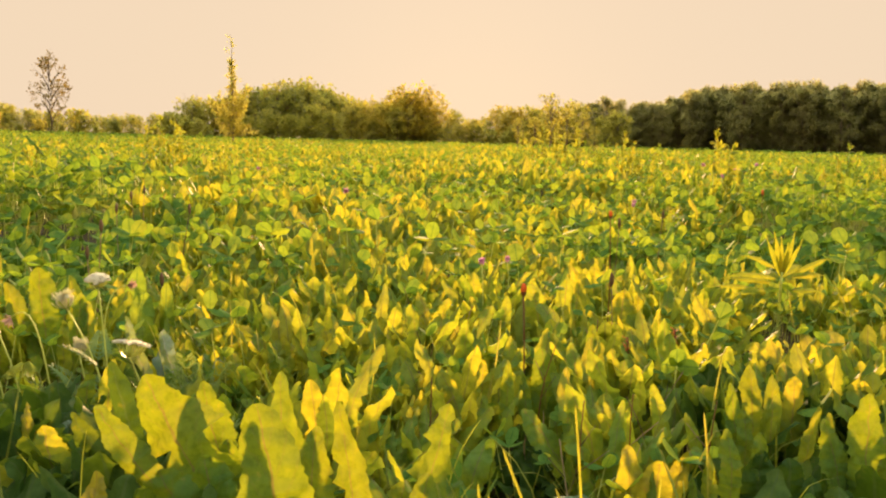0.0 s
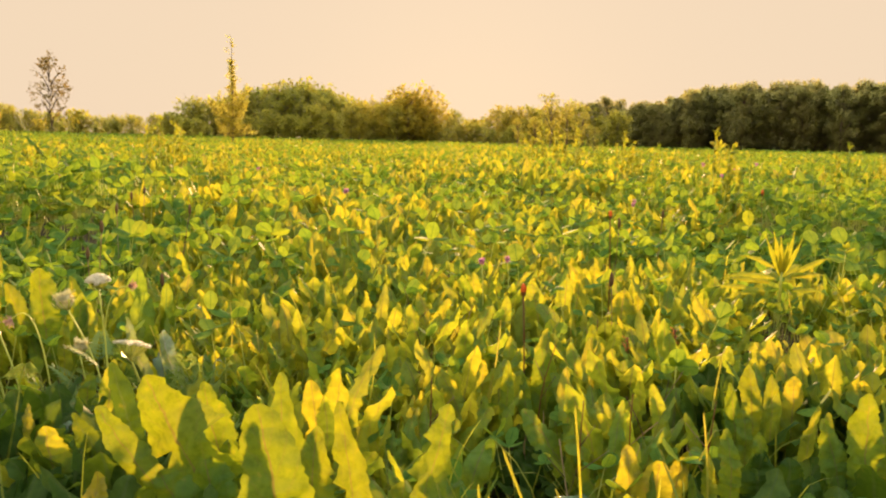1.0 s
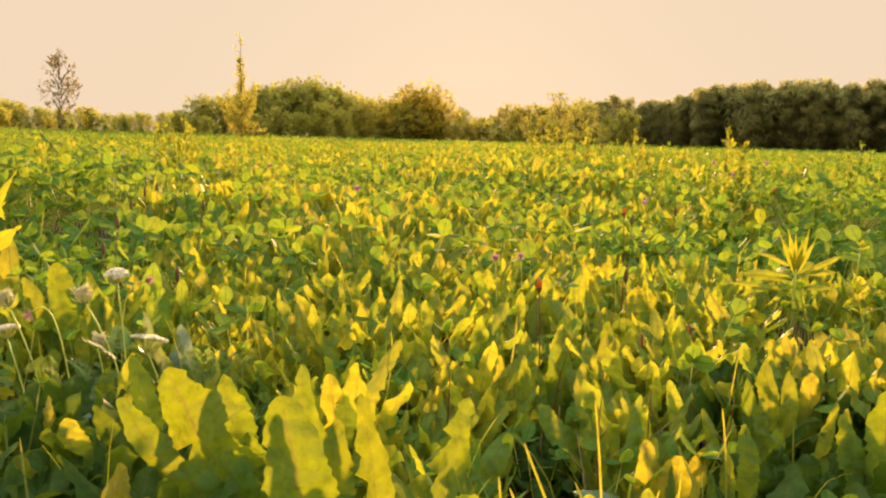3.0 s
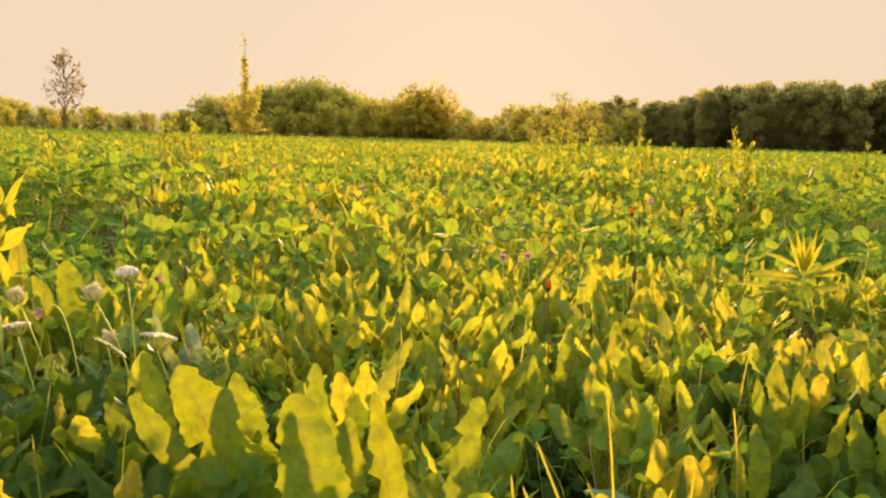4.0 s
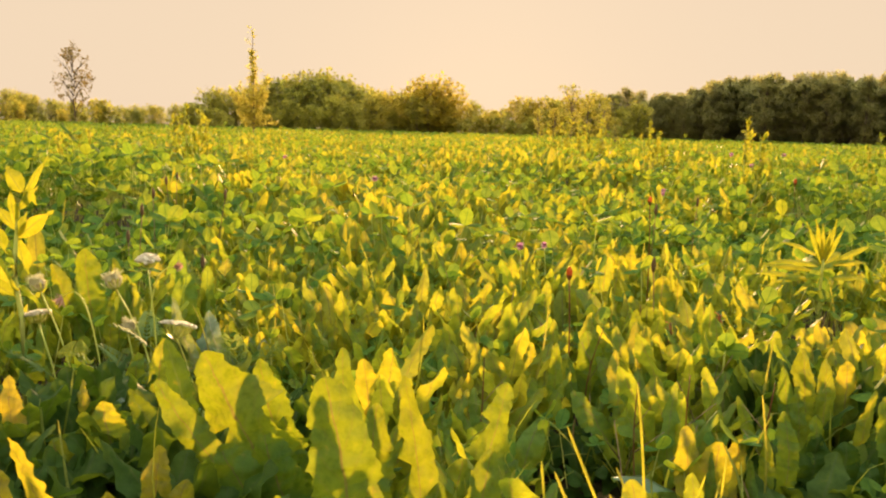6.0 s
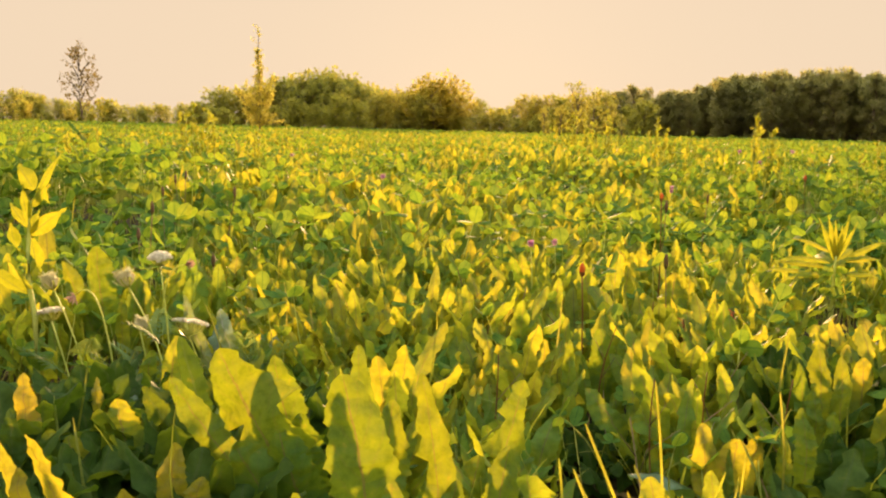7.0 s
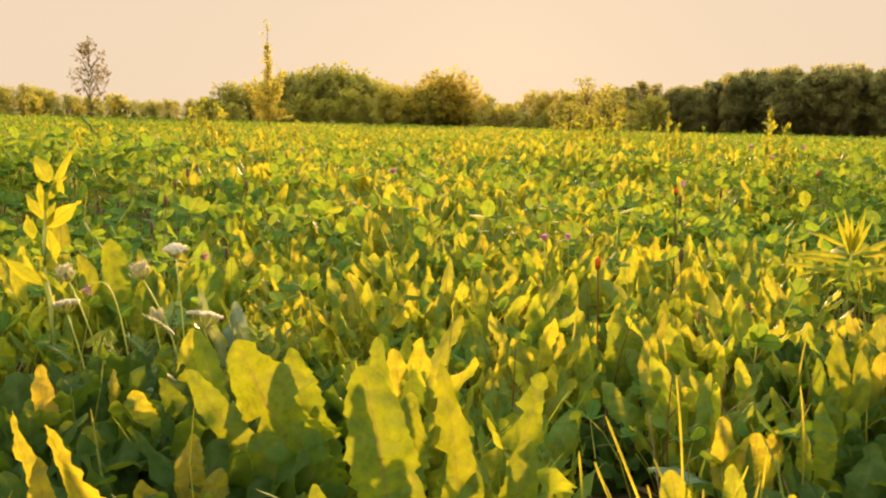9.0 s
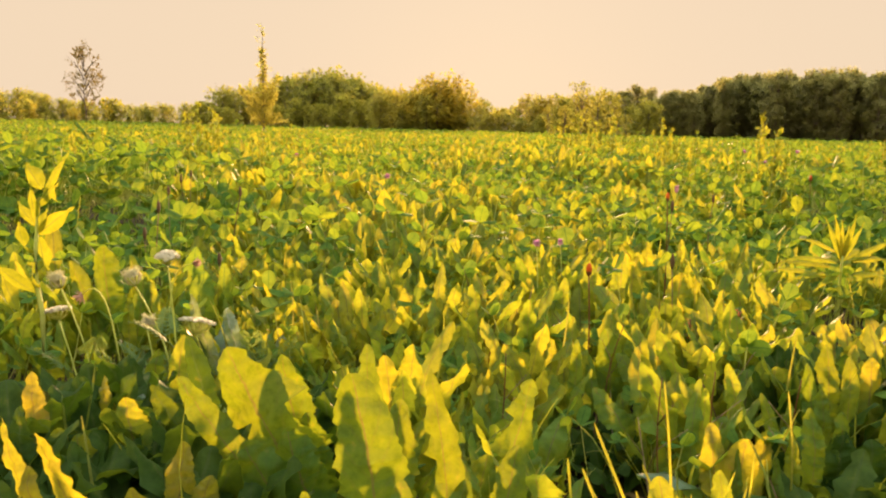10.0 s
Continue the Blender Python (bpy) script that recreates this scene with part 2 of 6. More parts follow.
# ---- meshes ----
class Shape:
    """Vertices, faces and a leaf map (across, along), gathered piece by piece."""

    def __init__(self):
        self.v, self.f, self.uv, self.mat = [], [], [], []

    def add(self, v, f, uv=None, mat=0):
        base = len(self.v)
        self.v += [tuple(p) for p in v]
        self.f += [tuple(i + base for i in face) for face in f]
        self.uv += list(uv) if uv is not None else [(0.2, 0.5)] * len(v)
        self.mat += [mat] * len(f)
        return self

    def join(self, other, m, mat=None):
        base = len(self.v)
        self.v += [tuple(m @ Vector(p)) for p in other.v]
        self.f += [tuple(i + base for i in face) for face in other.f]
        self.uv += other.uv
        self.mat += other.mat if mat is None else [mat] * len(other.f)
        return self

    def mesh(self, name, materials):
        me = bpy.data.meshes.new(name)
        me.from_pydata(self.v, [], self.f)
        layer = me.uv_layers.new(name="leaf")
        index = np.empty(len(me.loops), np.int32)
        me.loops.foreach_get("vertex_index", index)
        layer.data.foreach_set("uv", np.array(self.uv, np.float32)[index].ravel())
        me.polygons.foreach_set("use_smooth", np.ones(len(me.polygons), bool))
        for m in materials if isinstance(materials, (list, tuple)) else [materials]:
            me.materials.append(m)
        if any(self.mat):
            me.polygons.foreach_set("material_index", np.array(self.mat, np.int32))
        me.update()
        return me


def blade(length, wide, rows, profile, lean=0.1, curl=0.6, fold=0.25, wave=0.0, waves=3.0, twist=0.0, seed=0, columns=2, crinkle=0.0, ragged=0.0, bow=0.0):
    """A leaf that grows up from the origin, its face towards -y, curling over towards -y. profile(s) gives the half width for
    s from 0 at the base to 1 at the tip; below stalk it is a narrow leaf stalk."""
    rnd = random.Random(seed)
    s, phase = Shape(), rnd.uniform(0, 6.28)
    across = [2 * c / columns - 1 for c in range(columns + 1)]
    steps = profile.rows if hasattr(profile, "rows") else [1 - (1 - i / rows) ** 1.5 for i in range(rows + 1)]
    y = z = 0.0
    last, v, uv = 0.0, [], []
    for t in steps:
        a = lean + curl * t * t
        y -= math.sin(a) * (t - last) * length
        z += math.cos(a) * (t - last) * length
        last = t
        least = 0.0012 if t < 0.98 else 0.0004
        sides = [max(p * wide * 0.5, least) for p in ((profile(t, 0), profile(t, 1)) if hasattr(profile, "rows") else (profile(t),) * 2)]
        n = (-math.cos(a), -math.sin(a))
        tw = twist * t
        for c in across:
            w = sides[c > 0] * (1 + ragged * noise.noise((t * 11 + seed, 4.0 * (c > 0), 1.5)) * 2 * abs(c))
            ripple = wave * wide * math.sin(phase + waves * 6.28 * t + (1.3 if c > 0 else 0)) * abs(c)
            off = fold * abs(c) * w + ripple * min(1, w / (wide * 0.3))
            x = c * w
            if crinkle:
                off += crinkle * noise.noise((x * 75 + seed * 3.7, t * length * 75, seed)) + 0.6 * crinkle * noise.noise((x * 190, t * length * 190, seed + 5))
            v.append((x * math.cos(tw) + bow * length * math.sin(math.pi * t), y + n[0] * off + x * math.sin(tw), z + n[1] * off))
            uv.append((0.5 + 0.5 * c, t))
    k = columns + 1
    f = [(r * k + c, r * k + c + 1, (r + 1) * k + c + 1, (r + 1) * k + c) for r in range(len(steps) - 1) for c in range(columns)]
    return s.add(v, f, uv)


def spoon(stalk=0.25, widest=0.68):
    """A blunt leaf on a narrow stalk."""
    def p(t):
        if t < stalk:
            return 0.1 + 0.06 * t / stalk
        if t < widest:
            return 0.16 + 0.84 * math.sin((t - stalk) / (widest - stalk) * math.pi / 2) ** 1.2
        return math.sqrt(max(0.0, 1 - ((t - widest) / (1.003 - widest)) ** 2.3))
    return p


class Toothed:
    """A dandelion's outline: a broad blunt end, shallow backward teeth that differ on either side, a finely serrated edge."""

    def __init__(self, teeth=5, depth=0.55, seed=0, dense=0, stalk=0.16, widest=0.64, blunt=0):
        rnd = random.Random(seed)
        self.sides, rows = [], [0, 0.06, 0.11]
        for side in range(2):
            marks = sorted(stalk + (0.9 - stalk) * (i + rnd.uniform(-0.3, 0.3) + 0.4 * side) / teeth for i in range(teeth))
            self.sides.append([(m, rnd.uniform(0.45, 1.3)) for m in marks])
            for a, b in zip(marks, marks[1:] + [0.93]):
                rows += [a - 0.004, a + 0.012, a + (b - a) * 0.5]
        self.depth, self.stalk, self.widest = depth * 0.62, stalk, widest
        self.swell, self.blunt = rnd.uniform(0.75, 1.1), blunt or rnd.uniform(1.6, 2.7)
        self.fine = rnd.uniform(15, 24)
        if dense:
            rows += [k / dense for k in range(dense // 9, dense - 1)]
        self.dense = dense
        rows = sorted(r for r in rows + [0.88, 0.92, 0.95, 0.97, 0.985, 0.995, 1.0] if r >= 0)
        self.rows = [a for a, b in zip(rows, rows[1:] + [2]) if b - a > 0.005]

    def __call__(self, t, side=0):
        u = (t - self.stalk) / (1 - self.stalk)
        if u <= 0:
            return 0.12
        if t < self.widest:
            env = 0.12 + 0.88 * math.sin((t - self.stalk) / (self.widest - self.stalk) * math.pi / 2) ** self.swell
        else:
            env = max(0.0, 1 - ((t - self.widest) / (1.002 - self.widest)) ** self.blunt) ** 0.58
        before = [m for m in self.sides[side] if m[0] < t]
        after = [m[0] for m in self.sides[side] if m[0] >= t]
        if before and t < 0.95:
            mark, size = before[-1]
            along = (t - mark) / ((after[0] if after else 0.95) - mark)
            env *= 1.06 - self.depth * size * (1.35 - 0.9 * u) * along ** 0.8
        if self.dense:
            env *= 1 + 0.14 * (0.5 - (t * self.fine + 0.5 * side) % 1) + 0.12 * noise.noise((t * 5.0, 3.1 * side, self.fine))
        return max(0.03 if t < 0.97 else 0.0, env)


def lance(t):
    return 0.12 + 0.88 * math.sin(min(1, t * 1.15 + 0.02) * math.pi) ** 0.8 if t < 0.88 else max(0.02, (1 - t) * 3.1)


def grass_outline(t):
    return (0.75 + 0.25 * math.sin(t * 2.2)) * (1 - t ** 2.2)


def tube(points, radii, sides=5, closed=True):
    """A tapered tube along points."""
    s, v, f = Shape(), [], []
    for i, (p, r) in enumerate(zip(points, radii)):
        a, b = Vector(points[max(0, i - 1)]), Vector(points[min(len(points) - 1, i + 1)])
        q = (b - a).to_track_quat("Z", "Y")
        v += [Vector(p) + q @ Vector((r * math.cos(6.2832 * k / sides), r * math.sin(6.2832 * k / sides), 0)) for k in range(sides)]
    for i in range(len(points) - 1):
        f += [(i * sides + k, i * sides + (k + 1) % sides, (i + 1) * sides + (k + 1) % sides, (i + 1) * sides + k) for k in range(sides)]
    if closed:
        f += [tuple(range(sides))[::-1], tuple((len(points) - 1) * sides + k for k in range(sides))]
    return s.add(v, f)


def stalk_points(root, top, bow=(0, 0, 0), n=6):
    root, top = Vector(root), Vector(top)
    return [root.lerp(top, i / n) + Vector(bow) * math.sin(math.pi * i / n) for i in range(n + 1)]


def part(name, me, parent, label="", m=None):
    """One mesh object under a thing or a part."""
    ob = new(name, me)
    ob.parent = parent
    if m is not None:
        ob.matrix_basis = m
    return tagged(ob, label)


def thing(name, label, category, m=None, group="", kind=""):
    ob = new(name)
    ob.empty_display_size = 0.05
    if m is not None:
        ob.matrix_basis = m
    return tagged(ob, label, category, group, kind)


def scatter_mesh(name, templates, materials, places):
    """One mesh out of many copies of small shapes. templates: Shapes; places: (template index, 3x4 matrices) rows."""
    verts, loops, totals, uvs, mats = [], [], [], [], []
    base = 0
    which = np.array([p[0] for p in places])
    mats44 = np.array([p[1] for p in places], np.float32).reshape(-1, 3, 4)
    for i, t in enumerate(templates):
        m = mats44[which == i]
        if not len(m):
            continue
        tv = np.array(t.v, np.float32)
        out = np.einsum("nij,vj->nvi", m[:, :, :3], tv) + m[:, None, :, 3]
        flat = np.array([k for face in t.f for k in face], np.int64)
        tot = np.array([len(face) for face in t.f], np.int32)
        off = base + np.arange(len(m))[:, None] * len(tv)
        verts.append(out.reshape(-1, 3))
        loops.append((flat[None] + off).ravel())
        totals.append(np.tile(tot, len(m)))
        uvs.append(np.tile(np.array(t.uv, np.float32)[flat], (len(m), 1)))
        mats.append(np.tile(np.array(t.mat, np.int32), len(m)))
        base += len(m) * len(tv)
    verts, loops, totals = np.concatenate(verts), np.concatenate(loops).astype(np.int32), np.concatenate(totals)
    me = bpy.data.meshes.new(name)
    me.vertices.add(len(verts))
    me.vertices.foreach_set("co", verts.ravel())
    me.loops.add(len(loops))
    me.loops.foreach_set("vertex_index", loops)
    me.polygons.add(len(totals))
    me.polygons.foreach_set("loop_start", np.r_[0, np.cumsum(totals)[:-1]].astype(np.int32))
    for m in materials:
        me.materials.append(m)
    me.polygons.foreach_set("material_index", np.concatenate(mats))
    me.polygons.foreach_set("use_smooth", np.ones(len(totals), bool))
    layer = me.uv_layers.new(name="leaf")
    layer.data.foreach_set("uv", np.concatenate(uvs).ravel())
    me.update(calc_edges=True)
    return me


def placed(x, y, z, turn, tip, tip_dir, size, stretch=1.0):
    """A 3x4 matrix: scaled, turned about z, then tipped by tip radians towards tip_dir."""
    m = Matrix.Translation((x, y, z)) @ Matrix.Rotation(tip, 4, (-math.sin(tip_dir), math.cos(tip_dir), 0)) @ Matrix.Rotation(turn, 4, "Z") @ Matrix.Diagonal((size, size, size * stretch, 1))
    return [list(m[0]), list(m[1]), list(m[2])]


def ground_height(x, y):
    r = math.hypot(x, y)
    rough = 0.012 * noise.noise((x * 2.1, y * 2.1, 0)) if r < 12 else 0
    return rough + 0.05 * noise.noise((x * 0.11, y * 0.11, 4)) * min(1, max(0, (r - 2) / 8))


# ---- ground ----
def make_ground():
    rings = [0.0, 0.3, 0.6, 0.9, 1.2, 1.5, 1.8, 2.2, 2.6, 3.1, 3.7, 4.4, 5.2, 6.2, 7.5, 9, 11, 13.5, 17, 21, 26, 33, 42, 55, 75, 100, 150, 250, 500, 1200, 3000, 4500]
    s, v, f, n = Shape(), [(0, 0, ground_height(0, 0))], [], 96
    for r in rings[1:]:
        v += [(r * math.cos(6.2832 * k / n), r * math.sin(6.2832 * k / n), ground_height(r * math.cos(6.2832 * k / n), r * math.sin(6.2832 * k / n))) for k in range(n)]
    f += [(0, 1 + k, 1 + (k + 1) % n) for k in range(n)]
    for i in range(len(rings) - 2):
        a, b = 1 + i * n, 1 + (i + 1) * n
        f += [(a + k, b + k, b + (k + 1) % n, a + (k + 1) % n) for k in range(n)]
    ob = new("ground", s.add(v, f).mesh("ground", SOIL))
    return tagged(ob, "dark mossy soil under the meadow plants", "ground", kind="structure")


make_ground()

# ---- templates of small leaves ----
rnd = random.Random(7)


def trefoil(size, high, seed, rows=4, with_stalk=True, columns=2):
    """A clover leaf: three rounded leaflets on a thin stalk."""
    r = random.Random(seed)
    s = Shape()
    if with_stalk:
        bendx, bendy = r.uniform(-0.2, 0.2) * high, r.uniform(-0.2, 0.2) * high
        s.join(tube([(bendx, bendy, 0), (bendx * 0.3, bendy * 0.3, high * 0.6), (0, 0, high)], [0.0011, 0.001, 0.0007], 3, False), Matrix.Identity(4), 1)
    outline = lambda t: 0.15 + 0.85 * math.sin(min(1.0, t * 0.9 + 0.03) * math.pi * 0.94) ** 0.62 if t < 0.99 else 0.35
    for k in range(3):
        leaflet = blade(size * r.uniform(0.9, 1.1), size * r.uniform(0.72, 0.88), rows, outline, 0.0, r.uniform(-0.1, 0.5), r.uniform(0.05, 0.4), columns=columns, seed=seed + k)
        tip = math.pi / 2 - r.uniform(0.0, 1.1)
        m = Matrix.Translation((0, 0, high)) @ Matrix.Rotation(2.094 * k + r.uniform(-0.2, 0.2), 4, "Z") @ Matrix.Rotation(tip, 4, "X")
        s.join(leaflet, m, 0)
    return s


TREFOILS = [trefoil(rnd.uniform(0.022, 0.034), rnd.uniform(0.08, 0.16), 10 * i, 3) for i in range(10)]
ROUND_FAR = [trefoil(rnd.uniform(0.03, 0.042), rnd.uniform(0.1, 0.17), 300 + 10 * i, 2, False, 1) for i in range(6)]
SPOONS = [blade(rnd.uniform(0.12, 0.19), rnd.uniform(0.028, 0.046), 8, spoon(0.25, rnd.uniform(0.6, 0.72)), rnd.uniform(0.05, 0.25), rnd.uniform(0.1, 0.9),
                rnd.uniform(0.1, 0.5), 0.05, 2, rnd.uniform(-0.5, 0.5), 50 + i, ragged=0.2, crinkle=0.003) for i in range(12)]
SPOONS_FAR = [blade(rnd.uniform(0.12, 0.18), rnd.uniform(0.035, 0.05), 4, spoon(0.3, 0.66), rnd.uniform(0.0, 0.3), rnd.uniform(0.1, 0.9), 0.3, seed=80 + i, columns=1) for i in range(6)]
BLADES = [blade(rnd.uniform(0.1, 0.24), rnd.uniform(0.003, 0.006), 5, grass_outline, rnd.uniform(0.0, 0.3), rnd.uniform(0.2, 1.2), 0.4, seed=120 + i) for i in range(8)]


def patch(x, y):
    """Where the rounded clover gives way to upright leaves: 0 to 1."""
    sides = min(1.0, max(0.0, (abs(x + 0.02 * y) / max(y, 0.3) - 0.3) / 0.12)) * min(1.0, max(0.0, (y - 1.3) / 0.4)) * min(1.0, max(0.45, (9 - y) / 4))
    return 0.34 + 0.7 * sides + 0.5 * noise.noise((x * 0.9, y * 0.6, 2.2)) + 0.35 * noise.noise((x * 2.7, y * 2.2, 8.1))


CLEAR = [(-0.455, 1.06, 0.05), (-0.44, 1.15, 0.06), (-0.47, 1.10, 0.06), (-0.53, 1.08, 0.05), (-0.42, 1.0, 0.05), (-0.40, 1.08, 0.04), (0.71, 1.64, 0.08), (0.65, 1.50, 0.06),
         (0.59, 1.38, 0.06), (0.62, 1.46, 0.1), (0.68, 1.56, 0.11), (0.55, 1.3, 0.05), (0.76, 1.62, 0.08), (0.12, 1.15, 0.03), (-0.62, 1.05, 0.08), (-0.58, 0.96, 0.06), (0.33, 1.6, 0.05), (0.31, 1.5, 0.05), (0.17, 0.71, 0.05), (0.19, 0.66, 0.04), (0.78, 1.86, 0.09), (-0.68, 1.22, 0.06), (-0.74, 1.4, 0.08), (0.09, 0.98, 0.06), (0.12, 0.93, 0.05)]


def is_clear(x, y):
    return y > 2.6 or all((x - a) ** 2 + (y - b) ** 2 > c * c for a, b, c in CLEAR)


def lush(x, y):
    """How high the plants stand: mounds and hollows."""
    return 1.0 + 0.55 * noise.noise((x * 2.6, y * 1.9, 5.5)) + 0.22 * noise.noise((x * 7.0, y * 6.0, 1.5))


HOLLOWS = [(-1.32, 2.25, 0.42, -0.1), (-1.75, 2.95, 0.5, 0.13), (-1.35, 2.85, 0.34, 0.09), (1.2, 2.55, 0.45, -0.07), (1.5, 3.3, 0.5, 0.11), (0.75, 2.75, 0.35, -0.04)]


def mound(x, y):
    """Broad swells and hollows of the plants, in metres."""
    dips = sum(d * math.exp(-((x - a) ** 2 + (y - b) ** 2) / (c * c)) for a, b, c, d in HOLLOWS) if y < 6 else 0.0
    return dips + min(1.0, max(0.0, (y - 2.0) / 2.0)) * (0.07 * noise.noise((x * 0.75, y * 0.4, 9.3)) + 0.045 * noise.noise((x * 1.7, y * 1.1, 3.3))) + min(1.0, max(0.0, (y - 3.5) / 3.0)) * 0.07 * max(0.0, noise.noise((x * 1.3, y * 0.5, 6.1)))


def spread(y0, y1, per_m2, seed, side=0.62, pad=0.35):
    """Random places in a widening stretch of the field."""
    r = random.Random(seed)
    area = (y1 - y0) * (2 * pad + side * (y0 + y1))
    for _ in range(int(area * per_m2)):
        while True:
            y = r.uniform(y0, y1)
            half = pad + side * max(y, 0)
            if r.uniform(0, pad + side * y1) < half:
                break
        yield r.uniform(-half, half), y, r


# ---- the sward: what nobody could count ----
def make_clover_sward():
    rows = []
    for y0, y1, dens in ((0.5, 2.0, 400), (2.0, 5.0, 320), (5.0, 9.0, 210)):
        for x, y, r in spread(y0, y1, dens, 11 + int(y0 * 10)):
            if y > 0.74 and r.random() < (0.25 + 0.85 * patch(x, y)) * (0.35 if -0.56 < x < -0.27 and 0.84 < y < 1.13 else 0 if x < -0.08 and y < 0.88 else 1):
                rows.append((r.randrange(10) if y < 5 else 10 + r.randrange(6), placed(x, y, ground_height(x, y) - 0.005 - (0 if y < 2 else 0.035) + (0.09 if y < 2 else 0.13) * (lush(x, y) - 1) + mound(x, y), r.uniform(0, 6.28), r.uniform(0, 0.35 if y < 2 else 0.75), r.uniform(0, 6.28), r.uniform(0.85, 1.25) * (0.9 if y < 2 else 1.4 if y < 5 else 1.3))))
    for a, b, c, d in HOLLOWS:
        r = random.Random(int(1000 * b))
        for _ in range(int(2200 * c) if d < 0 else 0):
            x, y = r.gauss(a, c * 0.6), r.gauss(b, c * 0.6)
            if y > 1.7:
                rows.append((r.randrange(10), placed(x, y, ground_height(x, y) - 0.04 + mound(x, y) + r.uniform(-0.02, 0.03), r.uniform(0, 6.28), r.uniform(0, 0.35), r.uniform(0, 6.28), r.uniform(1.0, 1.45))))
    ob = new("clover_sward", scatter_mesh("clover_sward", TREFOILS + ROUND_FAR, [CLOVER, STEM], rows))
    tagged(ob, "dense green clover leaves on thin stalks covering the field", "clover", kind="stuff")


def make_rosette_sward():
    rows = []
    for y0, y1, dens in ((0.84, 1.5, 330), (1.5, 4.0, 520), (4.0, 9.0, 290)):
        for x, y, r in spread(y0, y1, dens, 21 + int(y0 * 10)):
            if r.random() < 1.28 - 1.3 * patch(x, y) and is_clear(x, y) and (y > 1.5 or (x > -0.02 and noise.noise((x * 7, y * 7, 4)) > -0.1)):
                rows.append((r.randrange(12), placed(x, y, ground_height(x, y) - 0.004 + mound(x, y), r.uniform(0, 6.28), r.uniform(0, 0.45), r.uniform(0, 6.28), r.uniform(0.75, 1.15) * (0.98 if y < 2.2 else 1.12 if y < 5 else 1.25), 0.86 * lush(x, y))))
    ob = new("leafy_sward", scatter_mesh("leafy_sward", SPOONS, [LEAF], rows))
    tagged(ob, "upright yellow-green spoon-shaped leaves across the meadow", "meadow plants", kind="stuff")


def make_grass():
    rows = []
    for y0, y1, dens in ((0.45, 2.5, 200), (2.5, 8.0, 25)):
        for x, y, r in spread(y0, y1, dens, 31 + int(y0 * 10)):
            rows.append((r.randrange(8), placed(x, y, ground_height(x, y) - 0.004, r.uniform(0, 6.28), r.uniform(0, 0.5), r.uniform(0, 6.28), r.uniform(0.6, 1.05))))
    ob = new("grass", scatter_mesh("grass", BLADES, [GRASS], rows))
    tagged(ob, "thin grass blades between the broad leaves", "grass", kind="stuff")


def make_thatch():
    rows = []
    straws = [blade(rnd.uniform(0.05, 0.12), 0.003, 3, grass_outline, 0.2, 0.6, 0.3, seed=900 + i) for i in range(5)]
    for x, y, r in spread(0.4, 1.8, 260, 41):
        rows.append((r.randrange(5), placed(x, y, ground_height(x, y) + r.uniform(0.0, 0.02), r.uniform(0, 6.28), r.uniform(1.1, 1.5), r.uniform(0, 6.28), r.uniform(0.7, 1.2))))
    ob = new("thatch", scatter_mesh("thatch", straws, [DRY], rows))
    tagged(ob, "dry brown stalks lying on the soil", "dead grass", kind="stuff")


def make_far_meadow():
    rows = []
    n = len(ROUND_FAR)
    for y0, y1, dens, big in ((9, 16, 80, 1.48), (16, 30, 33, 1.75), (30, 60, 10, 2.4), (60, 115, 3.2, 4.0)):
        for x, y, r in spread(y0, y1, dens, 51 + int(y0)):
            p = patch(x * 0.5, y * 0.5)
            k = r.randrange(n) if r.random() < 0.2 + 0.7 * p else n + r.randrange(len(SPOONS_FAR))
            rows.append((k, placed(x, y, ground_height(x, y) - 0.02 - 0.14 * (big - 1) + 0.13 * (lush(x * 0.35, y * 0.25) - 1) + mound(x, y) + r.uniform(-0.03, 0.03), r.uniform(0, 6.28), r.uniform(0, 0.45), r.uniform(0, 6.28), r.uniform(0.9, 1.3) * big)))
    shapes = ROUND_FAR + [Shape().join(s, Matrix.Identity(4), 1) for s in SPOONS_FAR]
    ob = new("far_meadow", scatter_mesh("far_meadow", shapes, [CLOVER, LEAF], rows))
    tagged(ob, "yellow-green meadow plants stretching to the trees", "meadow plants", kind="stuff")


def make_meadow_around():
    """The same meadow beside and behind the path."""
    r, rows = random.Random(61), []
    n = len(ROUND_FAR)
    for n_th in range(60000):
        far, turn = 16 * r.random() ** 0.8, r.uniform(0, 6.2832)
        x, y = far * math.cos(turn), far * math.sin(turn)
        if (y > 0.4 and abs(x) < 0.33 + 0.6 * y) or far < 0.3:
            continue
        k = r.randrange(n) if r.random() < 0.2 + 0.7 * patch(x, abs(y)) else n + r.randrange(len(SPOONS_FAR))
        big = 1 + 0.09 * far
        rows.append((k, placed(x, y, ground_height(x, y) - 0.02 - 0.06 * (big - 1) + 0.06 * (lush(x, y) - 1), r.uniform(0, 6.28), r.uniform(0, 0.55), r.uniform(0, 6.28), r.uniform(1.1, 1.5) * big)))
    for n_th in range(460):
        x, y = r.uniform(-0.7, 0.7), r.uniform(0.34, 0.66)
        k = r.randrange(n) if r.random() < 0.35 else n + r.randrange(len(SPOONS_FAR))
        rows.append((k, placed(x, y, ground_height(x, y) - 0.02, r.uniform(0, 6.28), r.uniform(0.5, 1.1), r.uniform(0, 6.28), r.uniform(0.45, 0.75))))
    shapes = ROUND_FAR + [Shape().join(s, Matrix.Identity(4), 1) for s in SPOONS_FAR]
    ob = new("meadow_around", scatter_mesh("meadow_around", shapes, [CLOVER, LEAF], rows))
    tagged(ob, "green meadow plants beside and behind the path", "meadow plants", kind="stuff")


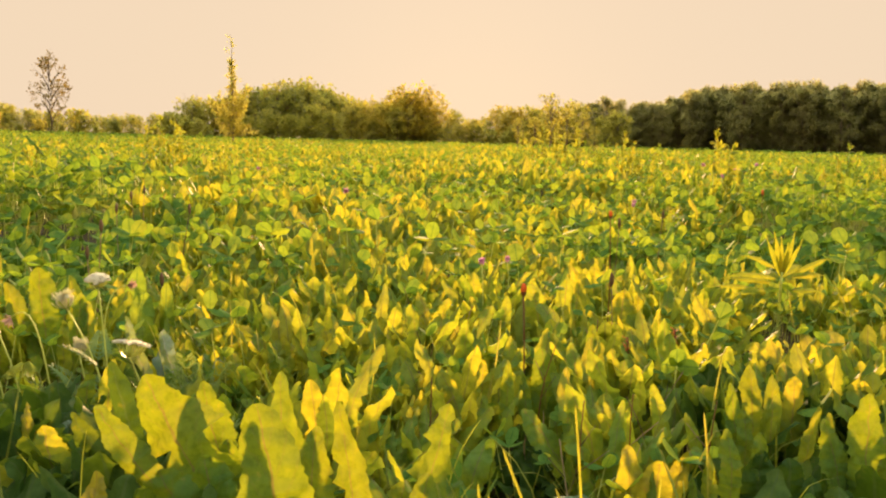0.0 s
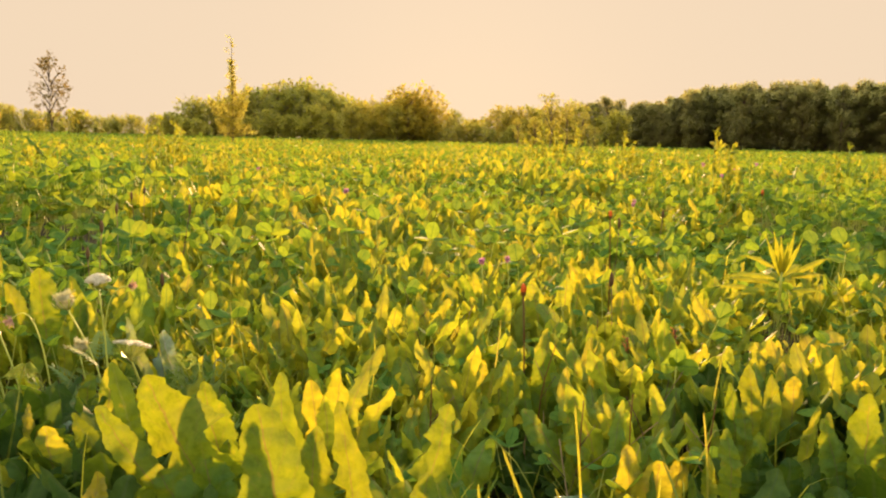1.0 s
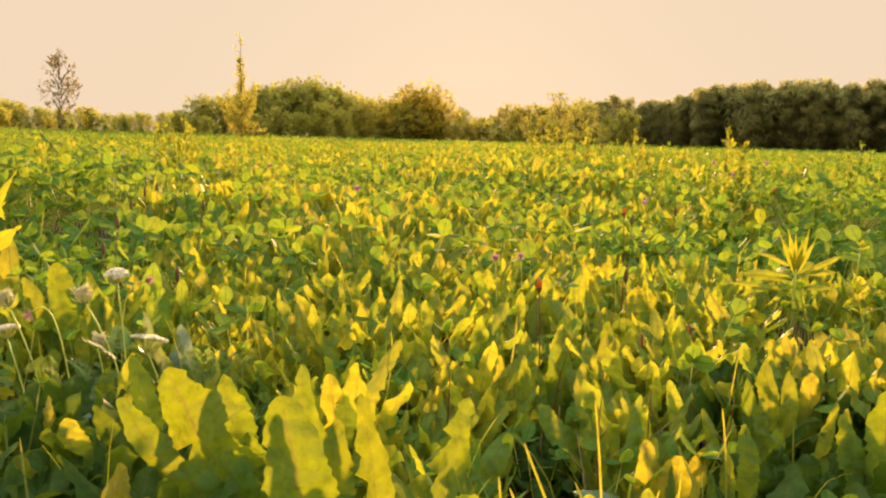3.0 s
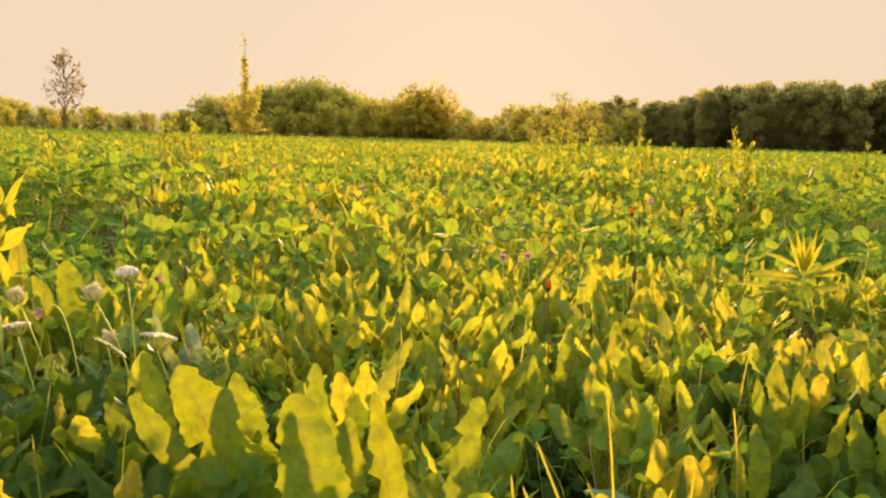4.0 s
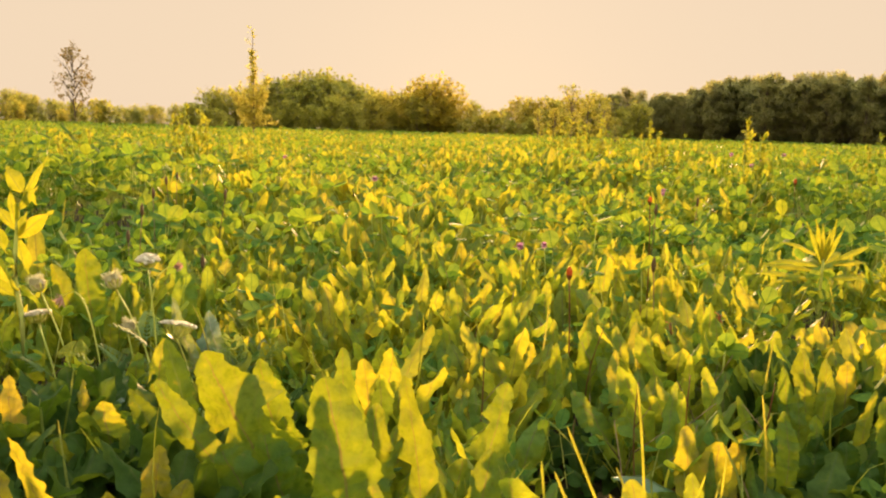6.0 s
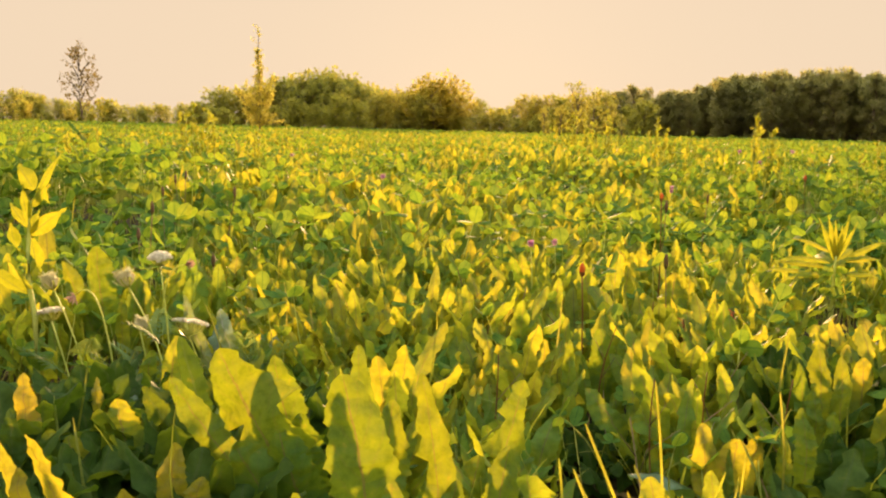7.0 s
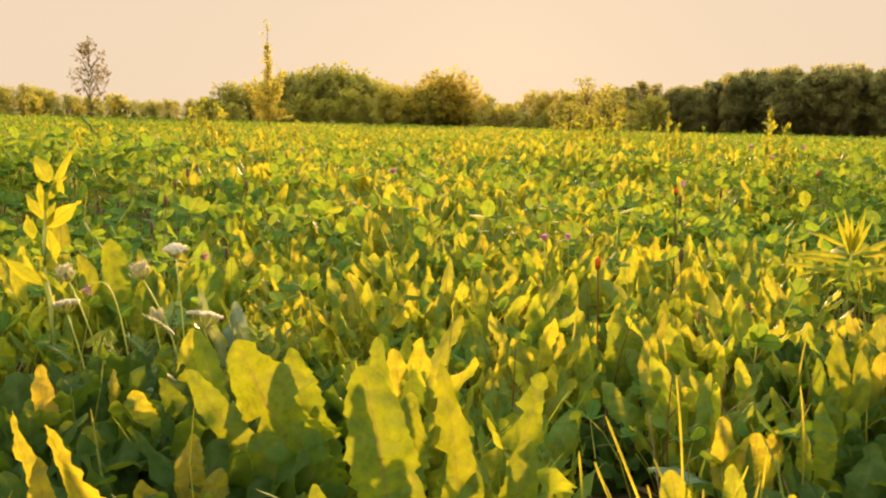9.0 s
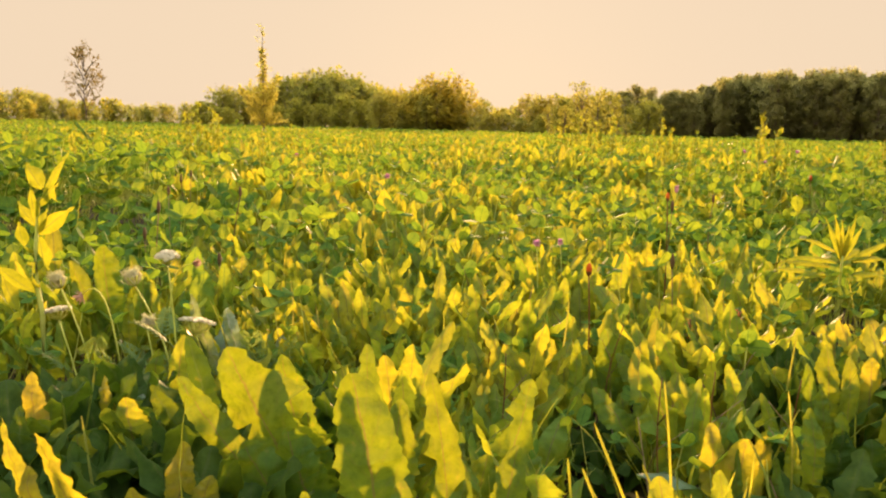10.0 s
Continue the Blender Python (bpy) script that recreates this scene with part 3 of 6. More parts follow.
make_meadow_around()
make_clover_sward()
make_rosette_sward()
make_grass()
make_thatch()
make_far_meadow()


# ---- plants that can be told apart ----
def leaf_pool(n, make):
    return [make(i) for i in range(n)]


SPOON_MESHES = leaf_pool(20, lambda i: blade(rnd.uniform(0.12, 0.18), rnd.uniform(0.022, 0.038), 17, Toothed(rnd.choice((5, 6, 7, 8)), rnd.uniform(0.25, 0.6), 200 + i, 30, 0.24, rnd.uniform(0.6, 0.72)), 0.0, rnd.uniform(0.0, 0.7),
                                             rnd.uniform(0.15, 0.6), 0.18, rnd.uniform(1.5, 3.5), rnd.uniform(-0.8, 0.8), 200 + i, columns=4, crinkle=0.004, bow=rnd.uniform(-0.1, 0.1)).mesh("spoon_leaf", LEAF))
TOOTH_MESHES = leaf_pool(30, lambda i: blade(rnd.uniform(0.13, 0.19), rnd.uniform(0.023, 0.04), 20, Toothed(rnd.choice((4, 5, 6, 7)), rnd.uniform(0.4, 1.0), 400 + i, 32), 0.0, rnd.uniform(0.0, 0.7),
                                             rnd.uniform(0.15, 0.6), rnd.uniform(0.12, 0.26), rnd.uniform(1.5, 3.5), rnd.uniform(-0.8, 0.8), 430 + i, columns=4, crinkle=0.004, bow=rnd.uniform(-0.12, 0.12)).mesh("toothed_leaf", TOOTHED))
TREFOIL_MESHES = leaf_pool(10, lambda i: trefoil(rnd.uniform(0.018, 0.028), rnd.uniform(0.09, 0.17), 600 + 10 * i, 6).mesh("clover_leaf", [CLOVER, STEM]))


def rosette(name, label, category, meshes, count, seed, group, low=0.1, high=0.65, size=(0.75, 1.15)):
    """A plant of leaves that rise from one crown."""
    r = random.Random(seed)
    ob = thing(name, label, category, group=group)
    start = r.uniform(0, 6.28)
    for k in range(count):
        a = start + 2.4 * k + r.uniform(-0.3, 0.3)
        tip, s = r.uniform(low, high), r.uniform(*size)
        m = Matrix.Rotation(a, 4, "Z") @ Matrix.Translation((0, -0.006, 0)) @ Matrix.Rotation(tip, 4, "X") @ Matrix.Rotation(r.uniform(-0.7, 0.7), 4, "Z") @ Matrix.Diagonal((s, s, s, 1))
        part("leaf", r.choice(meshes), ob, m=m)
    return ob


def sow(protos, spots, size=(0.85, 1.15)):
    """The first spots take the prototypes, the rest their copies."""
    r = random.Random(len(spots))
    for i, (x, y) in enumerate(spots):
        m = Matrix.Translation((x, y, ground_height(x, y) - 0.006)) @ Matrix.Rotation(r.uniform(0, 6.28), 4, "Z") @ Matrix.Scale(r.uniform(*size), 4)
        if i < len(protos):
            protos[i].matrix_basis = m
        else:
            copy_thing(r.choice(protos), m)


def spots(count, y0, y1, seed, gap, side=0.58, pad=0.24, avoid=(), keep=lambda x, y: True):
    """Places that keep a gap between them."""
    r, found, tries = random.Random(seed), [], 0
    while len(found) < count and tries < 20000:
        tries += 1
        y = y0 + (y1 - y0) * r.random() ** 0.6
        x = r.uniform(-1, 1) * (pad + side * y)
        if keep(x, y) and all((x - a) ** 2 + (y - b) ** 2 > gap * gap for a, b in found) and all((x - a) ** 2 + (y - b) ** 2 > c * c for a, b, c in avoid):
            found.append((x, y))
    return found


def leaf_towards(root, tip):
    """The pose of a leaf that grows at root and ends at tip, its face towards the path."""
    way = Vector(tip) - Vector(root)
    up = way.normalized()
    side = up.cross(Vector((0, 1, 0))).normalized()
    front = side.cross(up)
    m = Matrix((( side.x, -front.x, up.x, root[0]), (side.y, -front.y, up.y, root[1]), (side.z, -front.z, up.z, root[2]), (0, 0, 0, 1)))
    return m


KEEP_CLEAR = list(CLEAR) + [(0.315, 1.02, 0.06), (0.3, 0.96, 0.05), (0.09, 0.7, 0.06), (0.12, 0.78, 0.055), (0.06, 0.63, 0.05), (0.15, 0.86, 0.04), (0.07, 0.85, 0.05), (0.09, 0.93, 0.05), (0.1, 1.02, 0.05), (0.21, 1.24, 0.04)]


def single_leaf_plant(name, label, leaves, group="", mat=None):
    """A dandelion with chosen leaves: (root, tip, width, teeth, depth, curl, seed, and how blunt its end is)."""
    root = leaves[0][0]
    ob = thing(name, label, "dandelion", Matrix.Translation(root), group)
    for base, tip, wide, teeth, depth, curl, seed, *blunt in leaves:
        local_root, local_tip = Vector(base) - Vector(root), Vector(tip) - Vector(root)
        length = (local_tip - local_root).length
        outline = Toothed(teeth, depth, seed, 56, blunt=sum(blunt)) if teeth else Toothed(6, 0.12, seed, 30, 0.2, 0.62)
        s = blade(length, wide, 26, outline, -curl * 0.3, curl, 0.22, 0.1, 2.6, 0.35 * (-1) ** seed, seed, columns=8, crinkle=0.0048, bow=0.05 * math.sin(7.0 * seed))
        part("leaf", s.mesh("large_leaf", mat or LARGE), ob, m=leaf_towards(local_root, local_tip))
    KEEP_CLEAR.extend([(root[0], root[1], 0.05), (root[0] * 0.93, root[1] * 0.93, 0.04), (root[0] * 0.86, root[1] * 0.86, 0.035)])
    return ob


FRONT = "large dandelions in the foreground"
single_leaf_plant("dandelion_plant", "large sunlit yellow-green dandelion with broad toothed leaves", [
    ((-0.150, 0.765, 0.000), (-0.293, 0.780, 0.203), 0.112, 3, 1.3, 0.25, 1, 1.35),
    ((-0.200, 0.770, 0.000), (-0.338, 0.770, 0.174), 0.032, 4, 0.60, 0.30, 44),
    ((-0.185, 0.820, 0.000), (-0.246, 0.820, 0.187), 0.048, 7, 0.35, 0.30, 45, 1.7),
    ((-0.165, 0.760, 0.000), (-0.262, 0.725, 0.128), 0.052, 5, 0.50, 0.50, 46),
    ((-0.160, 0.750, 0.000), (-0.222, 0.735, 0.140), 0.050, 5, 0.45, 0.40, 2),
    ((-0.170, 0.790, 0.000), (-0.213, 0.790, 0.137), 0.045, 6, 0.60, 0.50, 3)], FRONT)
single_leaf_plant("dandelion_plant", "tall backlit dandelion with one broad upright leaf", [
    ((-0.118, 0.600, 0.000), (-0.141, 0.605, 0.236), 0.054, 6, 0.40, 0.15, 6),
    ((-0.110, 0.590, 0.000), (-0.175, 0.580, 0.150), 0.036, 4, 0.50, 0.50, 9),
    ((-0.105, 0.575, 0.000), (-0.098, 0.565, 0.170), 0.034, 5, 0.45, 0.50, 8)], FRONT)
single_leaf_plant("dandelion_plant", "green dandelion with deeply toothed leaves", [
    ((-0.100, 0.700, 0.000), (-0.142, 0.700, 0.234), 0.04, 4, 1.6, 0.30, 10, 1.3),
    ((-0.098, 0.715, 0.000), (-0.112, 0.720, 0.178), 0.044, 5, 0.60, 0.40, 11),
    ((-0.092, 0.710, 0.000), (-0.060, 0.720, 0.120), 0.033, 5, 0.60, 0.60, 12)], FRONT)
single_leaf_plant("dandelion_plant", "pale green dandelion with a tall toothed leaf", [
    ((-0.070, 0.630, 0.000), (-0.081, 0.630, 0.232), 0.036, 5, 1.25, 0.30, 7, 1.2),
    ((-0.062, 0.625, 0.000), (-0.050, 0.615, 0.150), 0.030, 5, 0.60, 0.50, 38)], FRONT)
single_leaf_plant("dandelion_plant", "drooping dandelion with toothed leaves darkened for shade", [
    ((-0.262, 0.840, 0.000), (-0.398, 0.840, 0.143), 0.036, 7, 0.50, 0.70, 13),
    ((-0.320, 0.880, 0.000), (-0.367, 0.880, 0.188), 0.027, 6, 0.30, 0.35, 14),
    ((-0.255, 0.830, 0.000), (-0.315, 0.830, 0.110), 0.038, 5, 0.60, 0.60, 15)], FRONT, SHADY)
single_leaf_plant("dandelion_plant", "ragged half-yellowed dandelion with crinkled leaves", [
    ((-0.40, 0.82, 0.0), (-0.414, 0.82, 0.134), 0.038, 7, 0.4, 0.3, 16),
    ((-0.395, 0.83, 0.0), (-0.394, 0.855, 0.098), 0.026, 0, 0, 0.2, 17),
    ((-0.41, 0.81, 0.0), (-0.46, 0.80, 0.10), 0.035, 5, 0.5, 0.7, 18)], FRONT, TOOTHED)
single_leaf_plant("dandelion_plant", "low dandelion with a yellowing upturned leaf", [
    ((-0.30, 0.70, 0.0), (-0.311, 0.71, 0.134), 0.034, 4, 0.4, 0.5, 19),
    ((-0.295, 0.70, 0.0), (-0.28, 0.69, 0.11), 0.03, 4, 0.5, 0.5, 20),
    ((-0.31, 0.70, 0.0), (-0.35, 0.68, 0.10), 0.035, 0, 0, 0.7, 21)], FRONT, YELLOWING)
single_leaf_plant("dandelion_plant", "tall yellow-lit dandelion with long toothed leaves", [
    ((-0.63, 1.30, 0.0), (-0.65, 1.29, 0.222), 0.05, 7, 0.35, 0.25, 22),
    ((-0.62, 1.31, 0.0), (-0.585, 1.30, 0.18), 0.04, 5, 0.4, 0.4, 23),
    ((-0.64, 1.30, 0.0), (-0.71, 1.30, 0.195), 0.04, 6, 0.5, 0.4, 24)], FRONT)
single_leaf_plant("dandelion_plant", "pale dandelion with a notched spreading leaf", [
    ((-0.060, 0.750, 0.0), (0.011, 0.760, 0.189), 0.046, 4, 1.4, 0.4, 25, 1.5),
    ((-0.058, 0.745, 0.0), (-0.030, 0.740, 0.120), 0.036, 5, 0.6, 0.5, 26),
    ((-0.025, 0.660, 0.0), (-0.007, 0.660, 0.162), 0.030, 4, 0.5, 0.5, 27)], FRONT)
single_leaf_plant("dandelion_plant", "dandelion with a folded yellow leaf", [
    ((0.215, 0.78, 0.0), (0.186, 0.77, 0.152), 0.028, 4, 0.3, 0.9, 28),
    ((0.22, 0.78, 0.0), (0.215, 0.75, 0.14), 0.034, 5, 0.4, 0.4, 29),
    ((0.22, 0.79, 0.0), (0.25, 0.79, 0.13), 0.03, 4, 0.5, 0.5, 30)], FRONT, YELLOWING)
single_leaf_plant("dandelion_plant", "broad dandelion with bright wavy leaves", [
    ((0.46, 0.86, 0.0), (0.463, 0.85, 0.183), 0.038, 6, 0.5, 0.3, 31),
    ((0.45, 0.86, 0.0), (0.42, 0.86, 0.15), 0.036, 5, 0.5, 0.4, 32),
    ((0.46, 0.87, 0.0), (0.50, 0.88, 0.14), 0.036, 5, 0.5, 0.4, 33)], FRONT)
single_leaf_plant("dandelion_plant", "bright dandelion leaf standing over lower plants", [
    ((0.15, 1.14, 0.0), (0.144, 1.136, 0.151), 0.042, 0, 0, 0.3, 34),
    ((0.145, 1.14, 0.0), (0.11, 1.15, 0.12), 0.03, 4, 0.4, 0.4, 35),
    ((0.155, 1.14, 0.0), (0.185, 1.13, 0.11), 0.03, 4, 0.4, 0.4, 36)], FRONT)

single_leaf_plant("dandelion_plant", "ragged yellow dandelion beside the path", [
    ((-0.245, 0.60, 0.0), (-0.391, 0.600, 0.180), 0.034, 6, 0.8, 0.4, 37, 1.6),
    ((-0.325, 0.60, 0.0), (-0.419, 0.600, 0.192), 0.022, 5, 0.5, 0.5, 39, 1.4),
    ((-0.360, 0.570, 0.0), (-0.380, 0.570, 0.167), 0.024, 4, 0.5, 0.5, 40)], FRONT, YELLOWING)
single_leaf_plant("dandelion_plant", "crinkled dandelion beside the path with shade-darkened leaves", [
    ((-0.50, 0.79, 0.0), (-0.507, 0.78, 0.138), 0.034, 6, 0.8, 0.9, 41),
    ((-0.49, 0.78, 0.0), (-0.46, 0.77, 0.118), 0.03, 5, 0.8, 0.6, 42),
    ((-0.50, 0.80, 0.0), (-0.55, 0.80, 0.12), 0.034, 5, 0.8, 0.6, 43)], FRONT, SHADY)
single_leaf_plant("dock_plant", "grey-green plant with pale folded pointed leaves", [
    ((-0.395, 1.200, 0.0), (-0.476, 1.200, 0.167), 0.024, 3, 0.10, 0.40, 151),
    ((-0.345, 1.200, 0.0), (-0.424, 1.200, 0.152), 0.022, 3, 0.10, 0.90, 152),
    ((-0.360, 1.205, 0.0), (-0.330, 1.210, 0.110), 0.024, 3, 0.10, 0.60, 153)], FRONT, GREYISH)
single_leaf_plant("dandelion_plant", "dandelion with crumpled yellowing leaves curled at the edges", [
    ((-0.480, 0.835, 0.0), (-0.530, 0.840, 0.161), 0.026, 5, 0.80, 1.30, 154),
    ((-0.440, 0.890, 0.0), (-0.477, 0.900, 0.139), 0.022, 4, 0.60, 1.20, 155)], FRONT, YELLOWING)
single_leaf_plant("dandelion_plant", "low yellow-lit dandelion under a tall grass blade", [
    ((0.120, 0.660, 0.0), (0.112, 0.660, 0.139), 0.034, 5, 0.40, 0.40, 156),
    ((0.165, 0.665, 0.0), (0.163, 0.660, 0.146), 0.022, 5, 0.50, 0.30, 157),
    ((0.150, 0.670, 0.0), (0.135, 0.690, 0.100), 0.030, 4, 0.50, 0.50, 158)], FRONT, TOOTHED)
single_leaf_plant("dandelion_plant", "yellow-lit dandelion with ragged leaves", [
    ((0.287, 0.947, 0.0), (0.254, 0.942, 0.160), 0.021, 4, 0.50, 0.42, 101),
    ((0.324, 0.948, 0.0), (0.330, 0.943, 0.118), 0.021, 5, 0.50, 0.54, 102),
    ((0.320, 0.949, 0.0), (0.296, 0.944, 0.126), 0.016, 4, 0.50, 0.66, 103)], "sunlit plants near the path", TOOTHED)
single_leaf_plant("dandelion_plant", "dandelion with upright wavy leaves, yellow at the tips", [
    ((0.358, 0.960, 0.0), (0.351, 0.955, 0.160), 0.022, 0, 0.00, 0.30, 104),
    ((0.389, 0.972, 0.0), (0.377, 0.967, 0.180), 0.027, 5, 0.50, 0.42, 105),
    ((0.415, 0.971, 0.0), (0.407, 0.966, 0.170), 0.028, 0, 0.00, 0.54, 106)], "sunlit plants near the path", LARGE)
single_leaf_plant("dandelion_plant", "dandelion with upturned yellow leaves", [
    ((0.454, 1.000, 0.0), (0.447, 0.995, 0.160), 0.030, 4, 0.50, 0.66, 107),
    ((0.419, 0.908, 0.0), (0.436, 0.903, 0.150), 0.019, 3, 0.50, 0.30, 108),
    ((0.461, 0.917, 0.0), (0.453, 0.912, 0.140), 0.015, 0, 0.00, 0.42, 109)], "sunlit plants near the path", TOOTHED)
single_leaf_plant("dandelion_plant", "dandelion with crumpled yellow-green leaves", [
    ((0.364, 0.938, 0.0), (0.361, 0.933, 0.140), 0.022, 0, 0.00, 0.54, 110),
    ((0.298, 0.829, 0.0), (0.304, 0.824, 0.150), 0.024, 5, 0.50, 0.66, 111),
    ((0.341, 0.874, 0.0), (0.357, 0.869, 0.130), 0.024, 0, 0.00, 0.30, 112)], "sunlit plants near the path", LARGE)
single_leaf_plant("dandelion_plant", "low green dandelion with toothed leaves", [
    ((0.275, 0.809, 0.0), (0.279, 0.804, 0.130), 0.018, 4, 0.50, 0.42, 113),
    ((0.266, 0.791, 0.0), (0.257, 0.786, 0.110), 0.016, 4, 0.50, 0.54, 114),
    ((0.216, 0.759, 0.0), (0.209, 0.754, 0.130), 0.012, 3, 0.50, 0.66, 115)], "sunlit plants near the path", LARGE)
single_leaf_plant("broadleaf_plant", "broad plant lying low, its green darkened for shade", [
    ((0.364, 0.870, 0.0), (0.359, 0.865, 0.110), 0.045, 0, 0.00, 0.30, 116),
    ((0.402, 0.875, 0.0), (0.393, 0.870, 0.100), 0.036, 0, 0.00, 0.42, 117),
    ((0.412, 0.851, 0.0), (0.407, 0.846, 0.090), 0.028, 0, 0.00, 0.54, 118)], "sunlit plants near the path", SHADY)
single_leaf_plant("broadleaf_plant", "low plant with rounded shade-darkened green leaves", [
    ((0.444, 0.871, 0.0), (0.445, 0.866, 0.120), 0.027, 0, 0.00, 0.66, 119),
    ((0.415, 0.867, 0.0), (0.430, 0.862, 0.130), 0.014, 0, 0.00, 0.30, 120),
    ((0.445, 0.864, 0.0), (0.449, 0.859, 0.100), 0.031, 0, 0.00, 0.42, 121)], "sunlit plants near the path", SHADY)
single_leaf_plant("dandelion_plant", "tall sunlit plant with broad yellow leaves", [
    ((0.192, 1.497, 0.0), (0.165, 1.492, 0.190), 0.045, 4, 0.50, 0.54, 122),
    ((0.243, 1.617, 0.0), (0.250, 1.612, 0.180), 0.038, 0, 0.00, 0.66, 123),
    ((0.280, 1.649, 0.0), (0.284, 1.644, 0.180), 0.043, 3, 0.50, 0.30, 124)], "sunlit plants near the path", TOOTHED)
single_leaf_plant("broadleaf_plant", "plant with rounded pale yellow-green leaves", [
    ((0.362, 1.583, 0.0), (0.359, 1.578, 0.160), 0.046, 0, 0.00, 0.42, 125),
    ((0.392, 1.575, 0.0), (0.385, 1.570, 0.160), 0.026, 0, 0.00, 0.54, 126),
    ((0.418, 1.599, 0.0), (0.417, 1.594, 0.150), 0.035, 0, 0.00, 0.66, 127)], "sunlit plants near the path", TOOTHED)
single_leaf_plant("dandelion_plant", "slanting yellow-green dandelion among taller leaves", [
    ((0.233, 1.263, 0.0), (0.238, 1.258, 0.160), 0.028, 4, 0.50, 0.30, 128),
    ((0.186, 1.173, 0.0), (0.184, 1.168, 0.130), 0.027, 0, 0.00, 0.42, 129),
    ((0.222, 1.242, 0.0), (0.170, 1.237, 0.150), 0.022, 3, 0.50, 0.54, 130)], "sunlit plants near the path", LARGE)
single_leaf_plant("dandelion_plant", "plant with a tall narrow leaf and a toothed one", [
    ((0.305, 1.211, 0.0), (0.302, 1.206, 0.150), 0.026, 6, 0.50, 0.66, 131),
    ((0.344, 1.267, 0.0), (0.339, 1.262, 0.170), 0.017, 0, 0.00, 0.30, 132),
    ((0.252, 1.143, 0.0), (0.242, 1.138, 0.130), 0.024, 4, 0.50, 0.42, 133)], "sunlit plants near the path", LARGE)
single_leaf_plant("dandelion_plant", "plant with small rounded sunlit leaves", [
    ((0.125, 1.439, 0.0), (0.117, 1.434, 0.170), 0.024, 0, 0.00, 0.54, 134),
    ((0.108, 1.219, 0.0), (0.107, 1.214, 0.150), 0.020, 0, 0.00, 0.66, 135),
    ((0.051, 1.033, 0.0), (0.056, 1.028, 0.160), 0.021, 4, 0.50, 0.30, 136)], "sunlit plants near the path", TOOTHED)
single_leaf_plant("dandelion_plant", "bright dandelion with narrow toothed leaves", [
    ((0.072, 1.038, 0.0), (0.089, 1.033, 0.160), 0.019, 4, 0.50, 0.42, 137),
    ((0.115, 1.104, 0.0), (0.115, 1.099, 0.120), 0.018, 0, 0.00, 0.54, 138)], "sunlit plants near the path", LARGE)
single_leaf_plant("dandelion_plant", "sunlit yellow dandelion behind wild carrots", [
    ((-0.579, 1.303, 0.0), (-0.575, 1.298, 0.170), 0.037, 3, 0.50, 0.66, 139),
    ((-0.587, 1.238, 0.0), (-0.584, 1.233, 0.150), 0.020, 0, 0.00, 0.30, 140)], "sunlit plants near the path", TOOTHED)
single_leaf_plant("broadleaf_plant", "rounded yellow leaf rising from dark leaves", [
    ((-0.432, 1.030, 0.0), (-0.422, 1.025, 0.150), 0.032, 0, 0.00, 0.42, 141),
    ((-0.480, 1.099, 0.0), (-0.485, 1.094, 0.110), 0.027, 0, 0.00, 0.54, 142)], "sunlit plants near the path", TOOTHED)
single_leaf_plant("broadleaf_plant", "plant with large rounded green leaves", [
    ((-0.519, 1.397, 0.0), (-0.517, 1.392, 0.170), 0.057, 0, 0.00, 0.66, 143),
    ((-0.581, 1.529, 0.0), (-0.577, 1.524, 0.190), 0.036, 0, 0.00, 0.30, 144),
    ((-0.509, 1.474, 0.0), (-0.505, 1.469, 0.170), 0.032, 0, 0.00, 0.42, 145)], "sunlit plants near the path", CLOVER)
TOOTH_PLANTS = [rosette("dandelion_plant", "yellow-green dandelion with toothed leaves in the meadow", "dandelion", TOOTH_MESHES, rnd.choice((5, 6, 7)), 700 + i, "dandelions in the meadow", 0.05, 0.6) for i in range(8)]
sow(TOOTH_PLANTS, spots(290, 0.56, 1.9, 5, 0.044, avoid=KEEP_CLEAR, keep=lambda x, y: patch(x, y) < 0.85 and (x > -0.2 * y or y > 1.1) and (x < 0.36 * y or y > 0.86)), (0.74, 1.1))
SPOON_PLANTS = [rosette("broadleaf_plant", "upright plant with spoon-shaped leaves, lit from behind", "meadow plant", SPOON_MESHES, rnd.choice((5, 6, 7, 8)), 800 + i, "leafy plants in the meadow", 0.04, 0.5) for i in range(10)]
sow(SPOON_PLANTS, spots(270, 0.72, 2.1, 6, 0.04, avoid=KEEP_CLEAR, keep=lambda x, y: patch(x, y) < 0.75 and (x > -0.22 * y or y > 1.12) and (x < 0.38 * y or y > 0.86)), (0.74, 1.1))
rs = random.Random(45)
for x, y in spots(46, 0.84, 1.45, 12, 0.05, side=0.0, pad=0.42, avoid=KEEP_CLEAR, keep=lambda x, y: -0.02 < x):
    copy_thing(rs.choice(SPOON_PLANTS + TOOTH_PLANTS), Matrix.Translation((x, y, ground_height(x, y) - 0.006)) @ Matrix.Rotation(rs.uniform(0, 6.28), 4, "Z") @ Matrix.Scale(rs.uniform(0.85, 1.08), 4))
# taller clumps farther out
for x, y in spots(64, 2.0, 4.6, 14, 0.16, side=0.5, pad=0.1, avoid=KEEP_CLEAR, keep=lambda x, y: patch(x, y) < 0.9):
    copy_thing(rs.choice(SPOON_PLANTS + TOOTH_PLANTS), Matrix.Translation((x, y, ground_height(x, y) - 0.006 + mound(x, y))) @ Matrix.Rotation(rs.uniform(0, 6.28), 4, "Z") @ Matrix.Scale(rs.uniform(1.05, 1.4), 4))
CLOVER_PLANTS = [rosette("clover_plant", "clover plant with rounded three-part leaves", "clover", TREFOIL_MESHES, rnd.choice((5, 6, 7)), 860 + i, "clover plants near the path", 0.1, 0.6) for i in range(8)]
